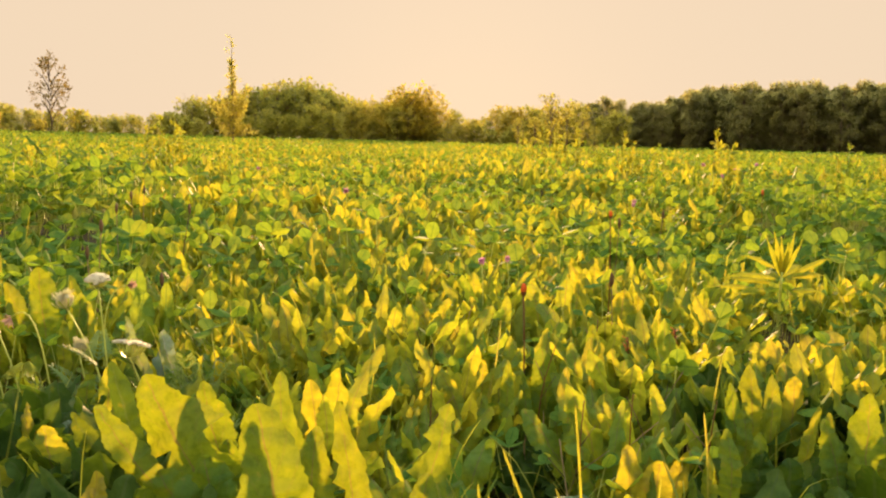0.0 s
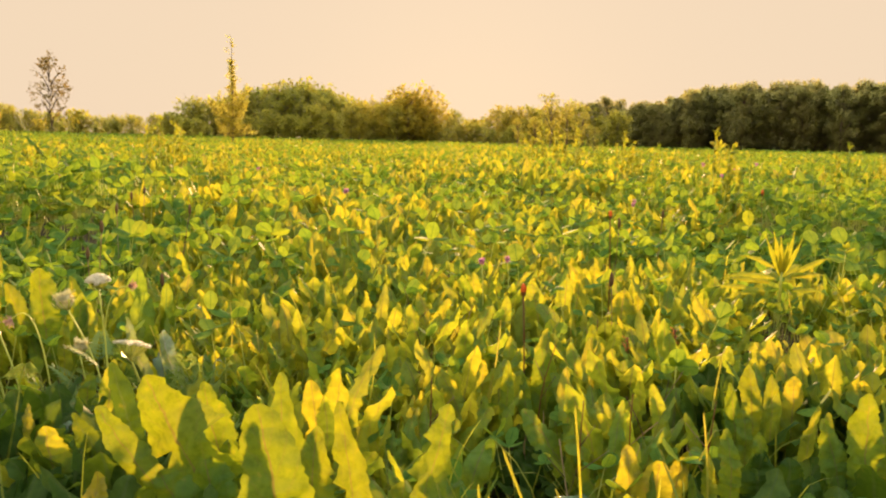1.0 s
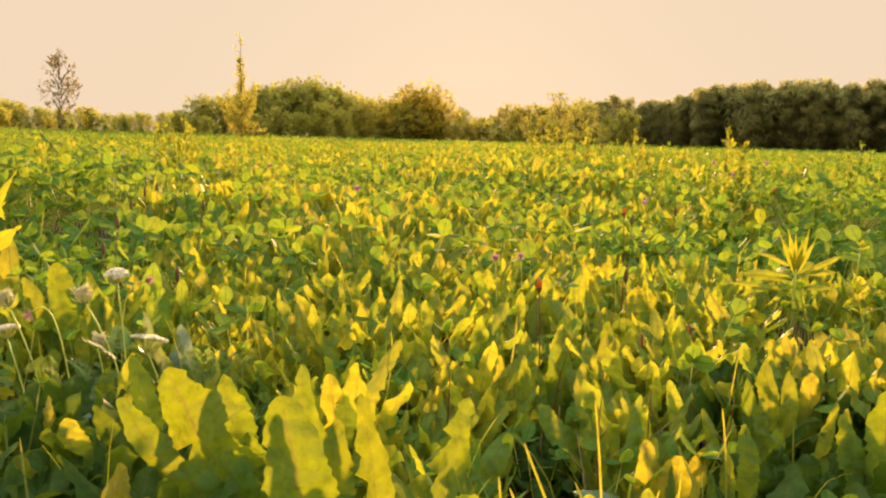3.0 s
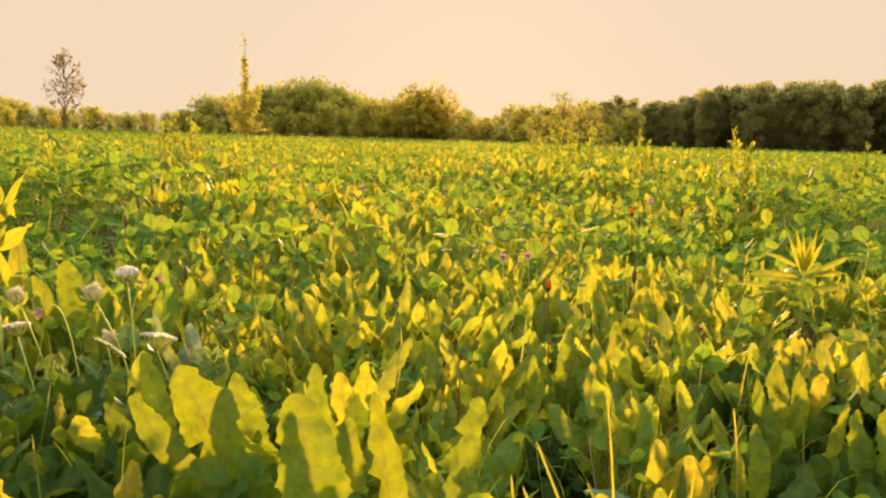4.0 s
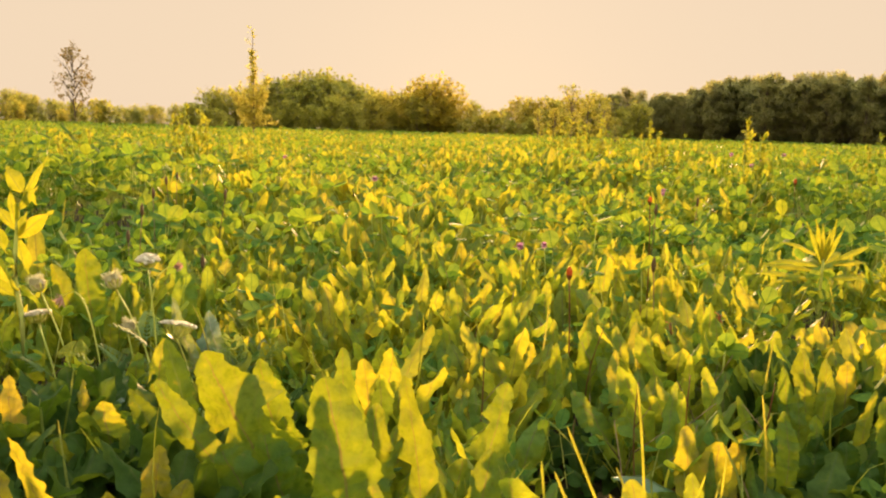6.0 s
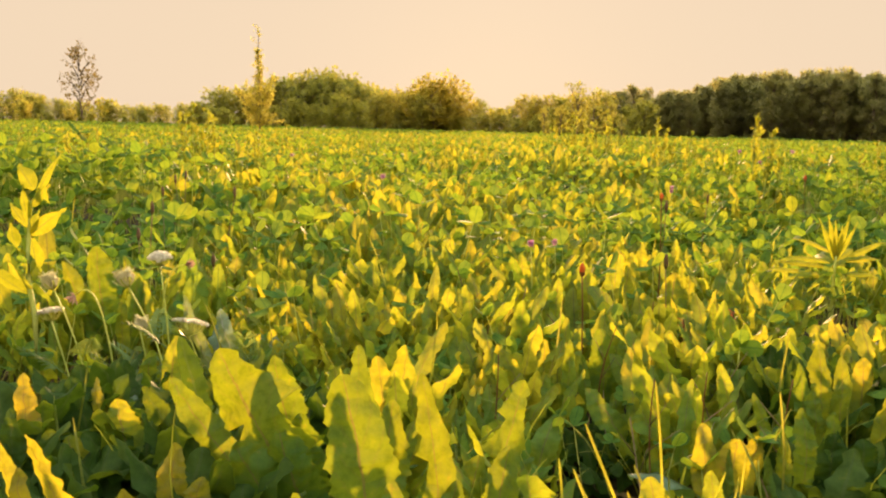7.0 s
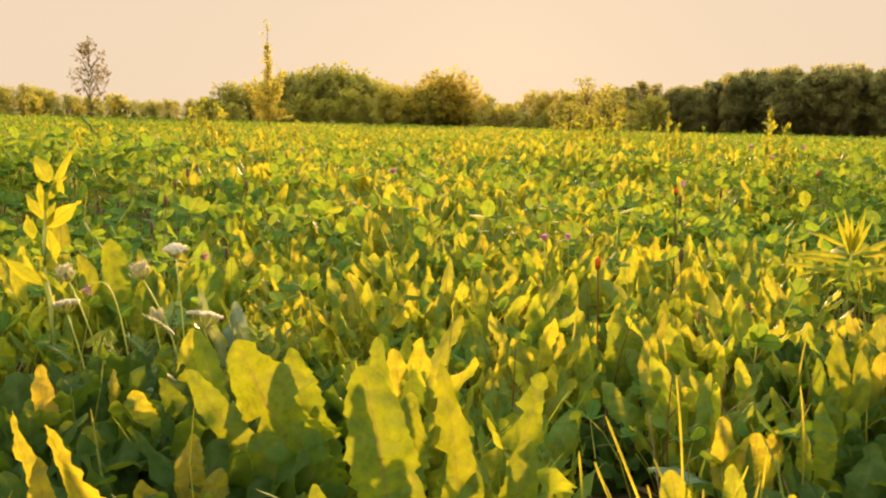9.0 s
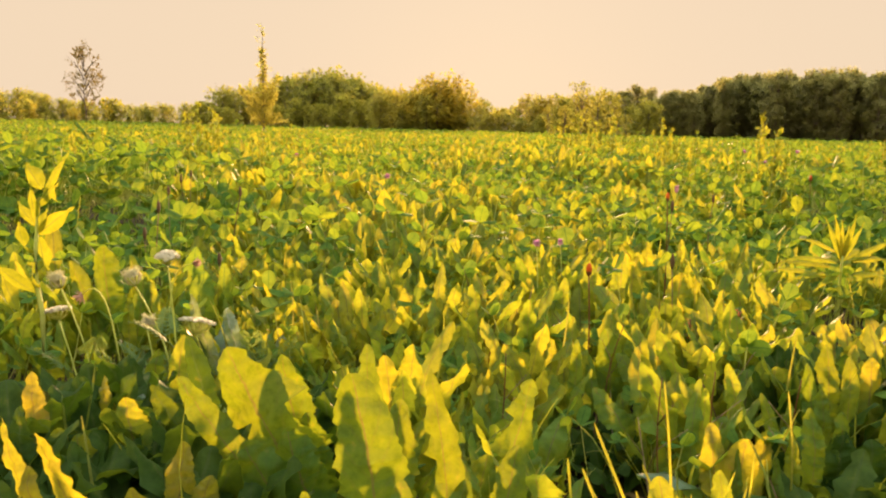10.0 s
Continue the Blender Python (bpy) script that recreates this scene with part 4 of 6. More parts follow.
sow(CLOVER_PLANTS, spots(90, 0.86, 1.7, 8, 0.06, avoid=KEEP_CLEAR, keep=lambda x, y: x > -0.05 or y > 0.95), (0.7, 1.05))


def lone_clover(root, top, size, seed, label):
    ob = thing("clover_plant", label, "clover", Matrix.Translation(root), "clover plants near the path")
    t = Vector(top) - Vector(root)
    s = trefoil(size, t.length, seed, 7)
    part("leaf", s.mesh("clover_leaf", [CLOVER, STEM]), ob, m=t.to_track_quat("Z", "Y").to_matrix().to_4x4())
    for k in range(3):
        part("leaf", TREFOIL_MESHES[(seed + k) % 10], ob, m=Matrix.Rotation(2.1 * k + seed, 4, "Z") @ Matrix.Rotation(0.5, 4, "X") @ Matrix.Scale(0.7, 4))


def spread_clover(root, top, size, label):
    """A clover leaf whose three leaflets spread in one upright plane."""
    ob = thing("clover_plant", label, "clover", Matrix.Translation(root), "clover plants near the path")
    end = Vector(top) - Vector(root)
    part("stem", tube(stalk_points((0, 0, 0), end, (0.003, 0, 0)), [0.0014] * 5 + [0.0011] * 2, 5).mesh("stem", STEM), ob)
    outline = lambda t: 0.12 + 0.88 * math.sin(min(1.0, t * 0.93 + 0.03) * math.pi * 0.95) ** 0.6 if t < 0.985 else 0.3
    for k, turn in enumerate((-0.15, 1.45, -1.3)):
        s = blade(size, size * 0.78, 9, outline, 0.1, 0.5 if k else 0.2, 0.25, 0.04, 2, 0.0, 70 + k, columns=4)
        part("leaflet", s.mesh("leaflet", CLOVER), ob, m=Matrix.Translation(end) @ Matrix.Rotation(turn, 4, "Y") @ Matrix.Rotation(0.25, 4, "X"))


spread_clover((0.31, 1.085, 0), (0.319, 1.072, 0.146), 0.031, "large pale clover leaf with three broad leaflets")
lone_clover((-0.34, 1.21, 0), (-0.347, 1.2, 0.150), 0.03, 5, "clover leaf standing above the lower leaves")
lone_clover((-0.30, 1.22, 0), (-0.312, 1.22, 0.165), 0.03, 6, "clover leaf standing above the lower leaves")


def dock(root, leaves, label, mat=DOCK):
    """A low plant with broad smooth leaves: (turn, lean, length, width, curl)."""
    ob = thing("dock_plant", label, "meadow plant", Matrix.Translation(root), "broad dark leaves near the ground")
    for k, (turn, lean, length, wide, curl) in enumerate(leaves):
        s = blade(length, wide, 13, spoon(0.15, 0.5), 0, curl, 0.35, 0.16, 2.6, 0.3 * (-1) ** k, k + int(900 * abs(root[0])), columns=4, crinkle=0.004, ragged=0.3)
        part("leaf", s.mesh("dock_leaf", mat), ob, m=Matrix.Rotation(turn, 4, "Z") @ Matrix.Rotation(lean, 4, "X"))
    KEEP_CLEAR.append((root[0], root[1], 0.03))


dock((0.22, 0.74, 0.0), [(4.9, 0.75, 0.13, 0.05, 0.6), (1.2, 0.9, 0.12, 0.045, 0.6), (3.0, 0.6, 0.12, 0.045, 0.5)], "low dark bluish-green dock with broad shiny leaves")
dock((0.245, 0.765, 0.0), [(-1.5, 0.5, 0.175, 0.05, 1.15), (-0.6, 0.6, 0.13, 0.04, 0.8)], "dark bluish dock with a broad leaf arching over")
dock((-0.44, 1.23, 0.0), [(5.6, 0.35, 0.17, 0.035, 0.5), (0.7, 0.8, 0.16, 0.035, 0.7), (3.3, 0.5, 0.14, 0.035, 0.6)], "grey-green dock with pale folded leaves")
dock((-0.40, 0.93, 0.0), [(4.4, 0.7, 0.14, 0.045, 0.8), (1.6, 0.8, 0.15, 0.045, 0.7), (0.2, 0.5, 0.13, 0.045, 0.6), (2.9, 0.9, 0.14, 0.04, 0.6)], "dark green dock with leaves drooping over the soil")
dock((-0.50, 0.90, 0.0), [(5.2, 0.8, 0.13, 0.04, 0.6), (1.0, 0.7, 0.14, 0.045, 0.7), (2.5, 0.5, 0.12, 0.04, 0.6)], "dark green dock with leaves drooping over the soil")
# low plants whose leaf colour carries the shade of the foreground
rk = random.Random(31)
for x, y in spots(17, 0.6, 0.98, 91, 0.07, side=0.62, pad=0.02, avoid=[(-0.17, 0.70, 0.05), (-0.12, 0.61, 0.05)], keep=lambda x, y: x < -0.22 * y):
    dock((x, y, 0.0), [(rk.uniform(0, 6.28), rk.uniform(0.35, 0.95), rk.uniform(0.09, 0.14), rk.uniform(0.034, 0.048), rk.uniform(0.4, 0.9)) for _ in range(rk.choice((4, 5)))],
         "broad-leaved plant with the shade of taller leaves in its colour", SHADY)
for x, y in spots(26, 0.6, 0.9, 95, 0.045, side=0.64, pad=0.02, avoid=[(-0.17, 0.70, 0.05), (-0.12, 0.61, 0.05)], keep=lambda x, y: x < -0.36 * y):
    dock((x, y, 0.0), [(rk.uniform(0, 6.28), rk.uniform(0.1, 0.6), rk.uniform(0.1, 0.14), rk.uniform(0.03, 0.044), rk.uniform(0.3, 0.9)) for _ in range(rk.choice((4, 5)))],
         "low broad-leaved plant with shade-darkened green leaves", SHADY)
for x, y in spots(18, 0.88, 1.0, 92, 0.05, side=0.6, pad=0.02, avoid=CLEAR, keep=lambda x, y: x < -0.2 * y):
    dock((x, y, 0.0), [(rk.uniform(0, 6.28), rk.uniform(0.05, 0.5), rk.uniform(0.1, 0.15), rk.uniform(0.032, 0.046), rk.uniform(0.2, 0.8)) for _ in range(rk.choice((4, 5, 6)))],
         "upright broad-leaved plant with shade-darkened green leaves", SHADY)
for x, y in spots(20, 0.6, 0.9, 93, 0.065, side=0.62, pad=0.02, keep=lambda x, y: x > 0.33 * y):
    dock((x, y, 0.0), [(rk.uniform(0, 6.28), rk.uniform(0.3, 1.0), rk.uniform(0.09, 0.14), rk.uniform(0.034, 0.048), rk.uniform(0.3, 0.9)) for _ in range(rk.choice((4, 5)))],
         "broad-leaved plant with the shade of taller leaves in its colour", SHADY)
# plants added behind the right-hand dandelions to cast shade on them
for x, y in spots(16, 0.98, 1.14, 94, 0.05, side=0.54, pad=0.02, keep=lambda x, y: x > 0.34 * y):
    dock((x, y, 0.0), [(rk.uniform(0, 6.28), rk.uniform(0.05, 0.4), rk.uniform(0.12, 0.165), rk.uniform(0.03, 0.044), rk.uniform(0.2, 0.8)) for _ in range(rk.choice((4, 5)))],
         "upright broad-leaved plant with shade-darkened green leaves", SHADY)
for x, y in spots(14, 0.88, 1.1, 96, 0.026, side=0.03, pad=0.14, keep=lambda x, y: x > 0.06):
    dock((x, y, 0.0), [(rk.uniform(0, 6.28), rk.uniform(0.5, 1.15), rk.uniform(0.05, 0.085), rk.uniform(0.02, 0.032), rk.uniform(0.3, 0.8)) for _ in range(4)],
         "small low shade-darkened plant on bare soil", SHADY)
dock((0.47, 1.0, 0.0), [(0.6, 0.8, 0.13, 0.045, 0.7), (2.4, 0.7, 0.13, 0.04, 0.6), (4.6, 0.8, 0.12, 0.04, 0.7)], "dark green dock among brighter leaves")


def tall_blades():
    """Grass tufts whose blades stand above the leaves."""
    for n, (x, y, tip) in enumerate([(0.135, 0.685, (0.121, 0.685, 0.208)), (0.05, 0.66, (0.035, 0.65, 0.15)), (0.165, 0.66, (0.19, 0.65, 0.16)), (0.28, 0.80, (0.27, 0.79, 0.17)), (0.135, 0.64, (0.055, 0.64, 0.184)), (0.115, 0.60, (0.041, 0.60, 0.162))]):
        ob = thing("grass_tuft", "tuft of long pale green grass blades", "grass", Matrix.Translation((x, y, 0)), "grass tufts")
        r = random.Random(n)
        tips = [Vector(tip) - Vector((x, y, 0))] + [Vector((r.uniform(-0.07, 0.07), r.uniform(-0.05, 0.05), r.uniform(0.08, 0.15))) for _ in range(4)]
        for k, v in enumerate(tips):
            s = blade(v.length * 1.03, 0.0034 if n < 4 else 0.0024, 10, grass_outline, -0.16, 0.6, 0.5, 0.1, 1.5, 0.5, seed=k)
            part("blade", s.mesh("grass_blade", GRASS), ob, m=leaf_towards(Vector((0, 0, 0)), v))


tall_blades()


def umbel_head(radius, dome, seed):
    """The flower head of a wild carrot: rays that carry many tiny white flowers."""
    r = random.Random(seed)
    rays, flowers = Shape(), Shape()
    for k in range(26):
        a, d = 2.4 * k, math.sqrt((k + 0.5) / 26)
        rise = radius * 0.75 + dome * (1 - d * d)
        end = Vector((radius * d * math.cos(a), radius * d * math.sin(a), rise))
        rays.join(tube([(0, 0, 0), tuple(end * 0.5 + Vector((end.x * 0.12, end.y * 0.12, -0.001))), tuple(end)], [0.0006, 0.0005, 0.0004], 3, False), Matrix.Identity(4))
        for j in range(7):
            b = 6.28 * j / 7 + r.random()
            c = end + Vector((math.cos(b), math.sin(b), 0)) * radius * r.uniform(0.02, 0.15) + Vector((0, 0, r.uniform(0, 0.0015)))
            s = r.uniform(0.0022, 0.0034)
            turn = Matrix.Rotation(r.uniform(0.2, 1.7), 3, "X") @ Matrix.Rotation(r.uniform(-0.7, 0.7), 3, "Y")
            q = [c + turn @ Vector((s * math.cos(t * 1.2566 + b), s * math.sin(t * 1.2566 + b), 0.0006 * (t % 2))) for t in range(5)]
            flowers.add(q + [c - turn @ Vector((0, 0, 0.0012))], [(0, 1, 2, 3, 4), (0, 5, 1), (2, 5, 3), (4, 5, 0)])
    return rays, flowers


def nest_head(radius, seed):
    """A wild carrot's head that has closed like a bird's nest: ribs that bow out and in again, thin spikes at their ends."""
    r = random.Random(seed)
    ribs, spikes = Shape(), Shape()
    for k in range(42):
        a, wide, high = 2.4 * k, radius * r.uniform(0.75, 1.05), radius * r.uniform(1.5, 2.0)
        c, n = math.cos(a), math.sin(a)
        inner = wide * r.uniform(0.1, 0.75)
        ribs.join(tube([(0, 0, 0), (wide * 0.75 * c, wide * 0.75 * n, high * 0.3), (wide * c, wide * n, high * 0.62), (inner * c, inner * n, high)], [0.0007, 0.0006, 0.0006, 0.0009], 3, False), Matrix.Identity(4))
        for _ in range(3):
            b = a + r.uniform(-0.5, 0.5)
            start, out = Vector((inner * c, inner * n, high * r.uniform(0.7, 1.0))), radius * r.uniform(0.45, 0.95)
            end = start + Vector((math.cos(b), math.sin(b), r.uniform(0.2, 1.4))).normalized() * out
            spikes.join(tube([tuple(start), tuple(end)], [0.0007, 0.0002], 3, False), Matrix.Identity(4))
    return spikes, ribs


def wild_carrot(root, top, radius, dome, tilt, seed, label, cupped=False, bow=(0.004, 0, 0)):
    ob = thing("wild_carrot", label, "wildflower", Matrix.Translation(root), "wild carrots")
    pts = stalk_points((0, 0, 0), Vector(top) - Vector(root), bow)
    part("stem", tube(pts, [0.0015, 0.0014, 0.0013, 0.0013, 0.0012, 0.0012, 0.0012], 6).mesh("stem", STEM), ob)
    flowers, rays = nest_head(radius, seed) if cupped else umbel_head(radius, dome, seed)[::-1]
    m = Matrix.Translation(pts[-1]) @ Matrix.Rotation(tilt[0], 4, "X") @ Matrix.Rotation(tilt[1], 4, "Y")
    head = part("flower_head", flowers.mesh("flowers", PALE_GREEN if cupped else PETAL), ob, "closed greenish flower head" if cupped else "white lacy flower head", m)
    part("ray_frame", rays.mesh("ray_frame", PALE_GREEN if cupped else STEM), head)
    bracts = Shape()
    for k in range(9):
        b = blade(radius * (1.9 if cupped else 1.25), 0.0013, 5, grass_outline, 1.2 if cupped else 1.35, -0.7 if cupped else -1.2, 0.2, seed=k)
        bracts.join(b, Matrix.Rotation(0.7 * k + 0.1 * math.sin(9.0 * k), 4, "Z"))
    part("bract_ring", bracts.mesh("bract_ring", STEM), head)
    r = random.Random(seed)
    for k in range(2):
        at = pts[int((0.25 + 0.25 * k) * 6)]
        part("feathery_leaf", feather(0.075, 90 + k + seed).mesh("feathery_leaf", FROND), ob, m=Matrix.Translation(at) @ Matrix.Rotation(r.uniform(0, 6.28), 4, "Z") @ Matrix.Rotation(0.7, 4, "X"))
    return ob


def feather(length, seed):
    """A finely cut leaf: a rib with side ribs and thin segments."""
    s, r = Shape(), random.Random(seed)
    s.join(tube([(0, 0, 0), (0, -0.1 * length, length * 0.6), (0, -0.25 * length, length)], [0.0009, 0.0007, 0.0004], 3, False), Matrix.Identity(4))
    for k in range(7):
        t = 0.25 + 0.1 * k
        for side in (-1, 1):
            size = length * 0.38 * (1.15 - t)
            base = Matrix.Translation((0, -0.22 * length * t * t, length * t)) @ Matrix.Rotation(side * 0.9, 4, "Y")
            s.join(blade(size, 0.0016, 3, grass_outline, 0.1, 0.5, 0.2), base)
            for j in range(3):
                for sub in (-1, 1):
                    s.join(blade(size * 0.4, 0.0014, 2, grass_outline, 0.1, 0.3, 0.2), base @ Matrix.Translation((0, 0, size * (0.3 + 0.2 * j))) @ Matrix.Rotation(sub * 0.8, 4, "Y"))
    return s


wild_carrot((-0.452, 1.08, 0), (-0.461, 1.076, 0.232), 0.0145, 0.007, (0.15, 0.05), 1, "white domed wild carrot flower on a thin stem")
wild_carrot((-0.43, 1.18, 0), (-0.457, 1.168, 0.112), 0.025, 0.004, (-0.3, 0.12), 2, "flat open white wild carrot flower among leaves")
wild_carrot((-0.462, 1.115, 0), (-0.529, 1.13, 0.190), 0.0125, 0.012, (-0.1, -0.3), 3, "half-closed wild carrot flower head with spiky bracts", True, (0.01, 0, 0.01))
wild_carrot((-0.555, 1.06, 0), (-0.606, 1.07, 0.196), 0.011, 0.008, (0.0, -0.35), 4, "small pale wild carrot flower leaning aside", True, (0.012, 0, 0))
wild_carrot((-0.575, 1.065, 0), (-0.611, 1.07, 0.152), 0.017, 0.003, (-0.2, -0.2), 6, "small flat pale wild carrot flower low among leaves")
wild_carrot((-0.50, 1.13, 0), (-0.51, 1.12, 0.130), 0.0095, 0.008, (0.0, 0.2), 5, "small budding wild carrot flower", True)


def nodding(path, label, seed):
    """A faded flower on a stalk that rises and bends over to its end: path holds root, two guides and head."""
    ob = thing("nodding_flower", label, "wildflower", Matrix.Translation(path[0]), "faded nodding flowers")
    a, b, c, d = (Vector(v) - Vector(path[0]) for v in path)
    pts = [a * (1 - t) ** 3 + b * 3 * t * (1 - t) ** 2 + c * 3 * t * t * (1 - t) + d * t ** 3 for t in [k / 11 for k in range(12)]]
    part("stem", tube(pts, [0.0013 - 0.00004 * k for k in range(12)], 6).mesh("stem", STEM), ob)
    head = Shape()
    r = random.Random(seed)
    way = (pts[-1] - pts[-2]).to_track_quat("Z", "Y").to_matrix().to_4x4()
    for k in range(26):
        head.join(blade(r.uniform(0.009, 0.015), 0.0022, 3, lance, r.uniform(0.0, 0.9), 0.5, 0.3, seed=k), Matrix.Translation(d) @ way @ Matrix.Rotation(2.4 * k, 4, "Z"))
    part("flower_head", head.mesh("flower_head", FADED), ob, "pinkish-brown withered flower head")


nodding([(-0.505, 1.20, 0), (-0.512, 1.20, 0.12), (-0.512, 1.20, 0.215), (-0.470, 1.20, 0.213)], "faded brown flower nodding on a curved stem", 1)
nodding([(-0.520, 1.08, 0), (-0.538, 1.08, 0.13), (-0.545, 1.08, 0.225), (-0.582, 1.08, 0.187)], "withered flower on a stem bent over to one side", 2)


def bud_flower(root, top, size, mat, name, label, category, stem=None, group=""):
    """A bud or ball flower on a straight stalk."""
    ob = thing(name, label, category, Matrix.Translation(root), group)
    top = Vector(top) - Vector(root)
    part("stem", tube(stalk_points((0, 0, 0), top, (0.004, 0, 0)), [0.0014] * 4 + [0.0012] * 3, 5).mesh("stem", stem or STEM), ob)
    head = Shape()
    r = random.Random(int(size * 1e5))
    if name == "red_bud":
        ups = [top + Vector((0, 0, size * h)) for h in (-0.1, 0.15, 0.5, 0.9, 1.25, 1.5)]
        part("calyx", tube(ups[:3], [size * k for k in (0.12, 0.3, 0.36)], 9, False).mesh("calyx", RED_STEM), ob)
        part("bud", tube(ups[1:], [size * k for k in (0.27, 0.34, 0.36, 0.28, 0.1)], 9).mesh("bud", mat), ob)
        return ob
    for k in range(40):
        m = Matrix.Translation(top) @ Matrix.Rotation(2.4 * k, 4, "Z") @ Matrix.Rotation(math.pi / 2 - 1.2 + 2.0 * (k + 0.5) / 40, 4, "X")
        head.join(blade(size * r.uniform(0.8, 1.1), size * 0.42, 3, lance, 0, 0.5, 0.4, seed=k), m)
    part("flower_head", head.mesh("head", mat), ob)
    return ob


bud_flower((0.12, 1.16, 0), (0.117, 1.154, 0.222), 0.012, RED_BUD, "red_bud", "orange-red bud on a thin reddish stem", "wildflower", RED_STEM, "red buds")
bud_flower((0.335, 1.62, 0), (0.329, 1.609, 0.295), 0.011, RED_BUD, "red_bud", "orange-red bud standing high over the meadow", "wildflower", RED_STEM, "red buds")
bud_flower((1.21, 3.11, 0), (1.208, 3.105, 0.262), 0.016, RED_BUD, "red_bud", "distant orange bud above the leaves", "wildflower", RED_STEM, "red buds")
for x, y, z, s in [(0.822, 3.53, 0.200, 0.014), (0.80, 3.45, 0.192, 0.012), (-0.387, 3.2, 0.236, 0.016), (0.077, 1.6, 0.206, 0.010), (1.42, 4.2, 0.296, 0.015), (1.572, 5.0, 0.335, 0.018), (0.14, 1.75, 0.19, 0.009), (1.9, 5.4, 0.30, 0.018), (-1.05, 4.6, 0.26, 0.014), (2.35, 6.2, 0.32, 0.02)]:
    bud_flower((x + 0.004, y + 0.003, 0), (x, y, z), s, PINK, "pink_clover_flower", "round pink-purple clover flower on a stalk", "wildflower", STEM, "pink clover flowers")


def seed_stalk(x, y, z, seed):
    ob = thing("seed_stalk", "thin dry stalk with a brown seed head", "seed stalk", Matrix.Translation((x, y, 0)), "dry seed stalks")
    r = random.Random(seed)
    top = Vector((r.uniform(-0.02, 0.02), r.uniform(-0.01, 0.01), z))
    part("stem", tube(stalk_points((0, 0, 0), top, (r.uniform(-0.01, 0.01), 0, 0)), [0.0012] * 7, 4).mesh("stem", DRY), ob)
    pts = [top + Vector((0, 0, h)) for h in (-0.004, 0.002, 0.01, 0.018, 0.023)]
    part("seed_head", tube(pts, [0.0012, 0.0036, 0.0042, 0.003, 0.0008], 7).mesh("seed_head", BROWN), ob)


def dry_spike(x, y, z, seed):
    """A withered red-brown flower spike."""
    ob = thing("dry_spike", "withered red-brown flower spike among the leaves", "seed stalk", Matrix.Translation((x, y, 0)), "withered spikes")
    r = random.Random(seed)
    part("stem", tube(stalk_points((0, 0, 0), (0.004, 0, z), (0.005, 0, 0)), [0.0016] * 7, 5).mesh("stem", RED_STEM), ob)
    s = Shape()
    for k in range(34):
        h = z * (0.5 + 0.5 * k / 34)
        m = Matrix.Translation((0.003, 0, h)) @ Matrix.Rotation(2.4 * k, 4, "Z") @ Matrix.Rotation(r.uniform(0.5, 1.2), 4, "X")
        s.join(blade(r.uniform(0.005, 0.011), 0.004, 2, lance, 0, 0.4, 0.3, seed=k), m)
    tagged(part("seed_head", s.mesh("seed_head", RED_BUD if seed % 2 else BROWN), ob), "reddish-brown seed head" if seed % 2 else "brown seed head", kind="stuff")


dry_spike(0.365, 1.26, 0.155, 1)
dry_spike(0.372, 1.24, 0.12, 2)
dry_spike(0.30, 1.30, 0.13, 3)
for n, (x, y, z) in enumerate([(-0.692, 1.6, 0.245), (-0.834, 2.2, 0.262), (-0.647, 2.0, 0.247), (-0.796, 2.0, 0.245), (-0.70, 1.62, 0.19), (-0.53, 1.5, 0.16), (0.40, 1.9, 0.25), (0.30, 1.4, 0.2), (-0.95, 2.6, 0.25), (0.62, 2.3, 0.24)]):
    seed_stalk(x, y, z, n)


def leafy_weed(root, top, whorls, per, leaf_len, leaf_wide, lift, label, seed, stem_r=0.003, mat=LANCE, group="", low=0.25, top_tuft=6, tuft=(0.45, 0.75)):
    """A straight weed with narrow leaves in rising whorls and a tuft at its tip."""
    ob = thing("tall_weed", label, "weed", Matrix.Translation(root), group)
    r = random.Random(seed)
    top = Vector(top) - Vector(root)
    pts = stalk_points((0, 0, 0), top, (r.uniform(-0.01, 0.01), 0, 0), 8)
    part("stem", tube(pts, [stem_r * (1 - 0.07 * i) for i in range(9)], 6).mesh("stem", STEM), ob)
    shapes = [blade(leaf_len * s, leaf_wide * s, 8, lance, 0.0, c, 0.3, 0.03, 2, 0.2, seed + i, columns=2).mesh("lance_leaf", mat) for i, (s, c) in enumerate([(1, 0.7), (0.9, 0.5), (0.8, 0.9), (1.05, 0.8), (0.7, 0.4)])]
    for w in range(whorls):
        t = low + (0.97 - low) * w / max(1, whorls - 1)
        at = pts[min(7, int(t * 8))].lerp(pts[min(8, int(t * 8) + 1)], t * 8 % 1)
        for k in range(per):
            a = 6.28 * k / per + w * 1.1 + r.uniform(-0.25, 0.25)
            tip = lift[0] + (lift[1] - lift[0]) * t + r.uniform(-0.15, 0.15)
            s = (1.05 - 0.35 * t) * r.uniform(0.85, 1.1)
            part("leaf", r.choice(shapes), ob, m=Matrix.Translation(at) @ Matrix.Rotation(a, 4, "Z") @ Matrix.Rotation(tip, 4, "X") @ Matrix.Scale(s, 4))
    for k in range(top_tuft):
        part("leaf", r.choice(shapes), ob, m=Matrix.Translation(pts[-1]) @ Matrix.Rotation(2.4 * k, 4, "Z") @ Matrix.Rotation(r.uniform(0.1, 0.55), 4, "X") @ Matrix.Scale(r.uniform(*tuft), 4))
    return ob


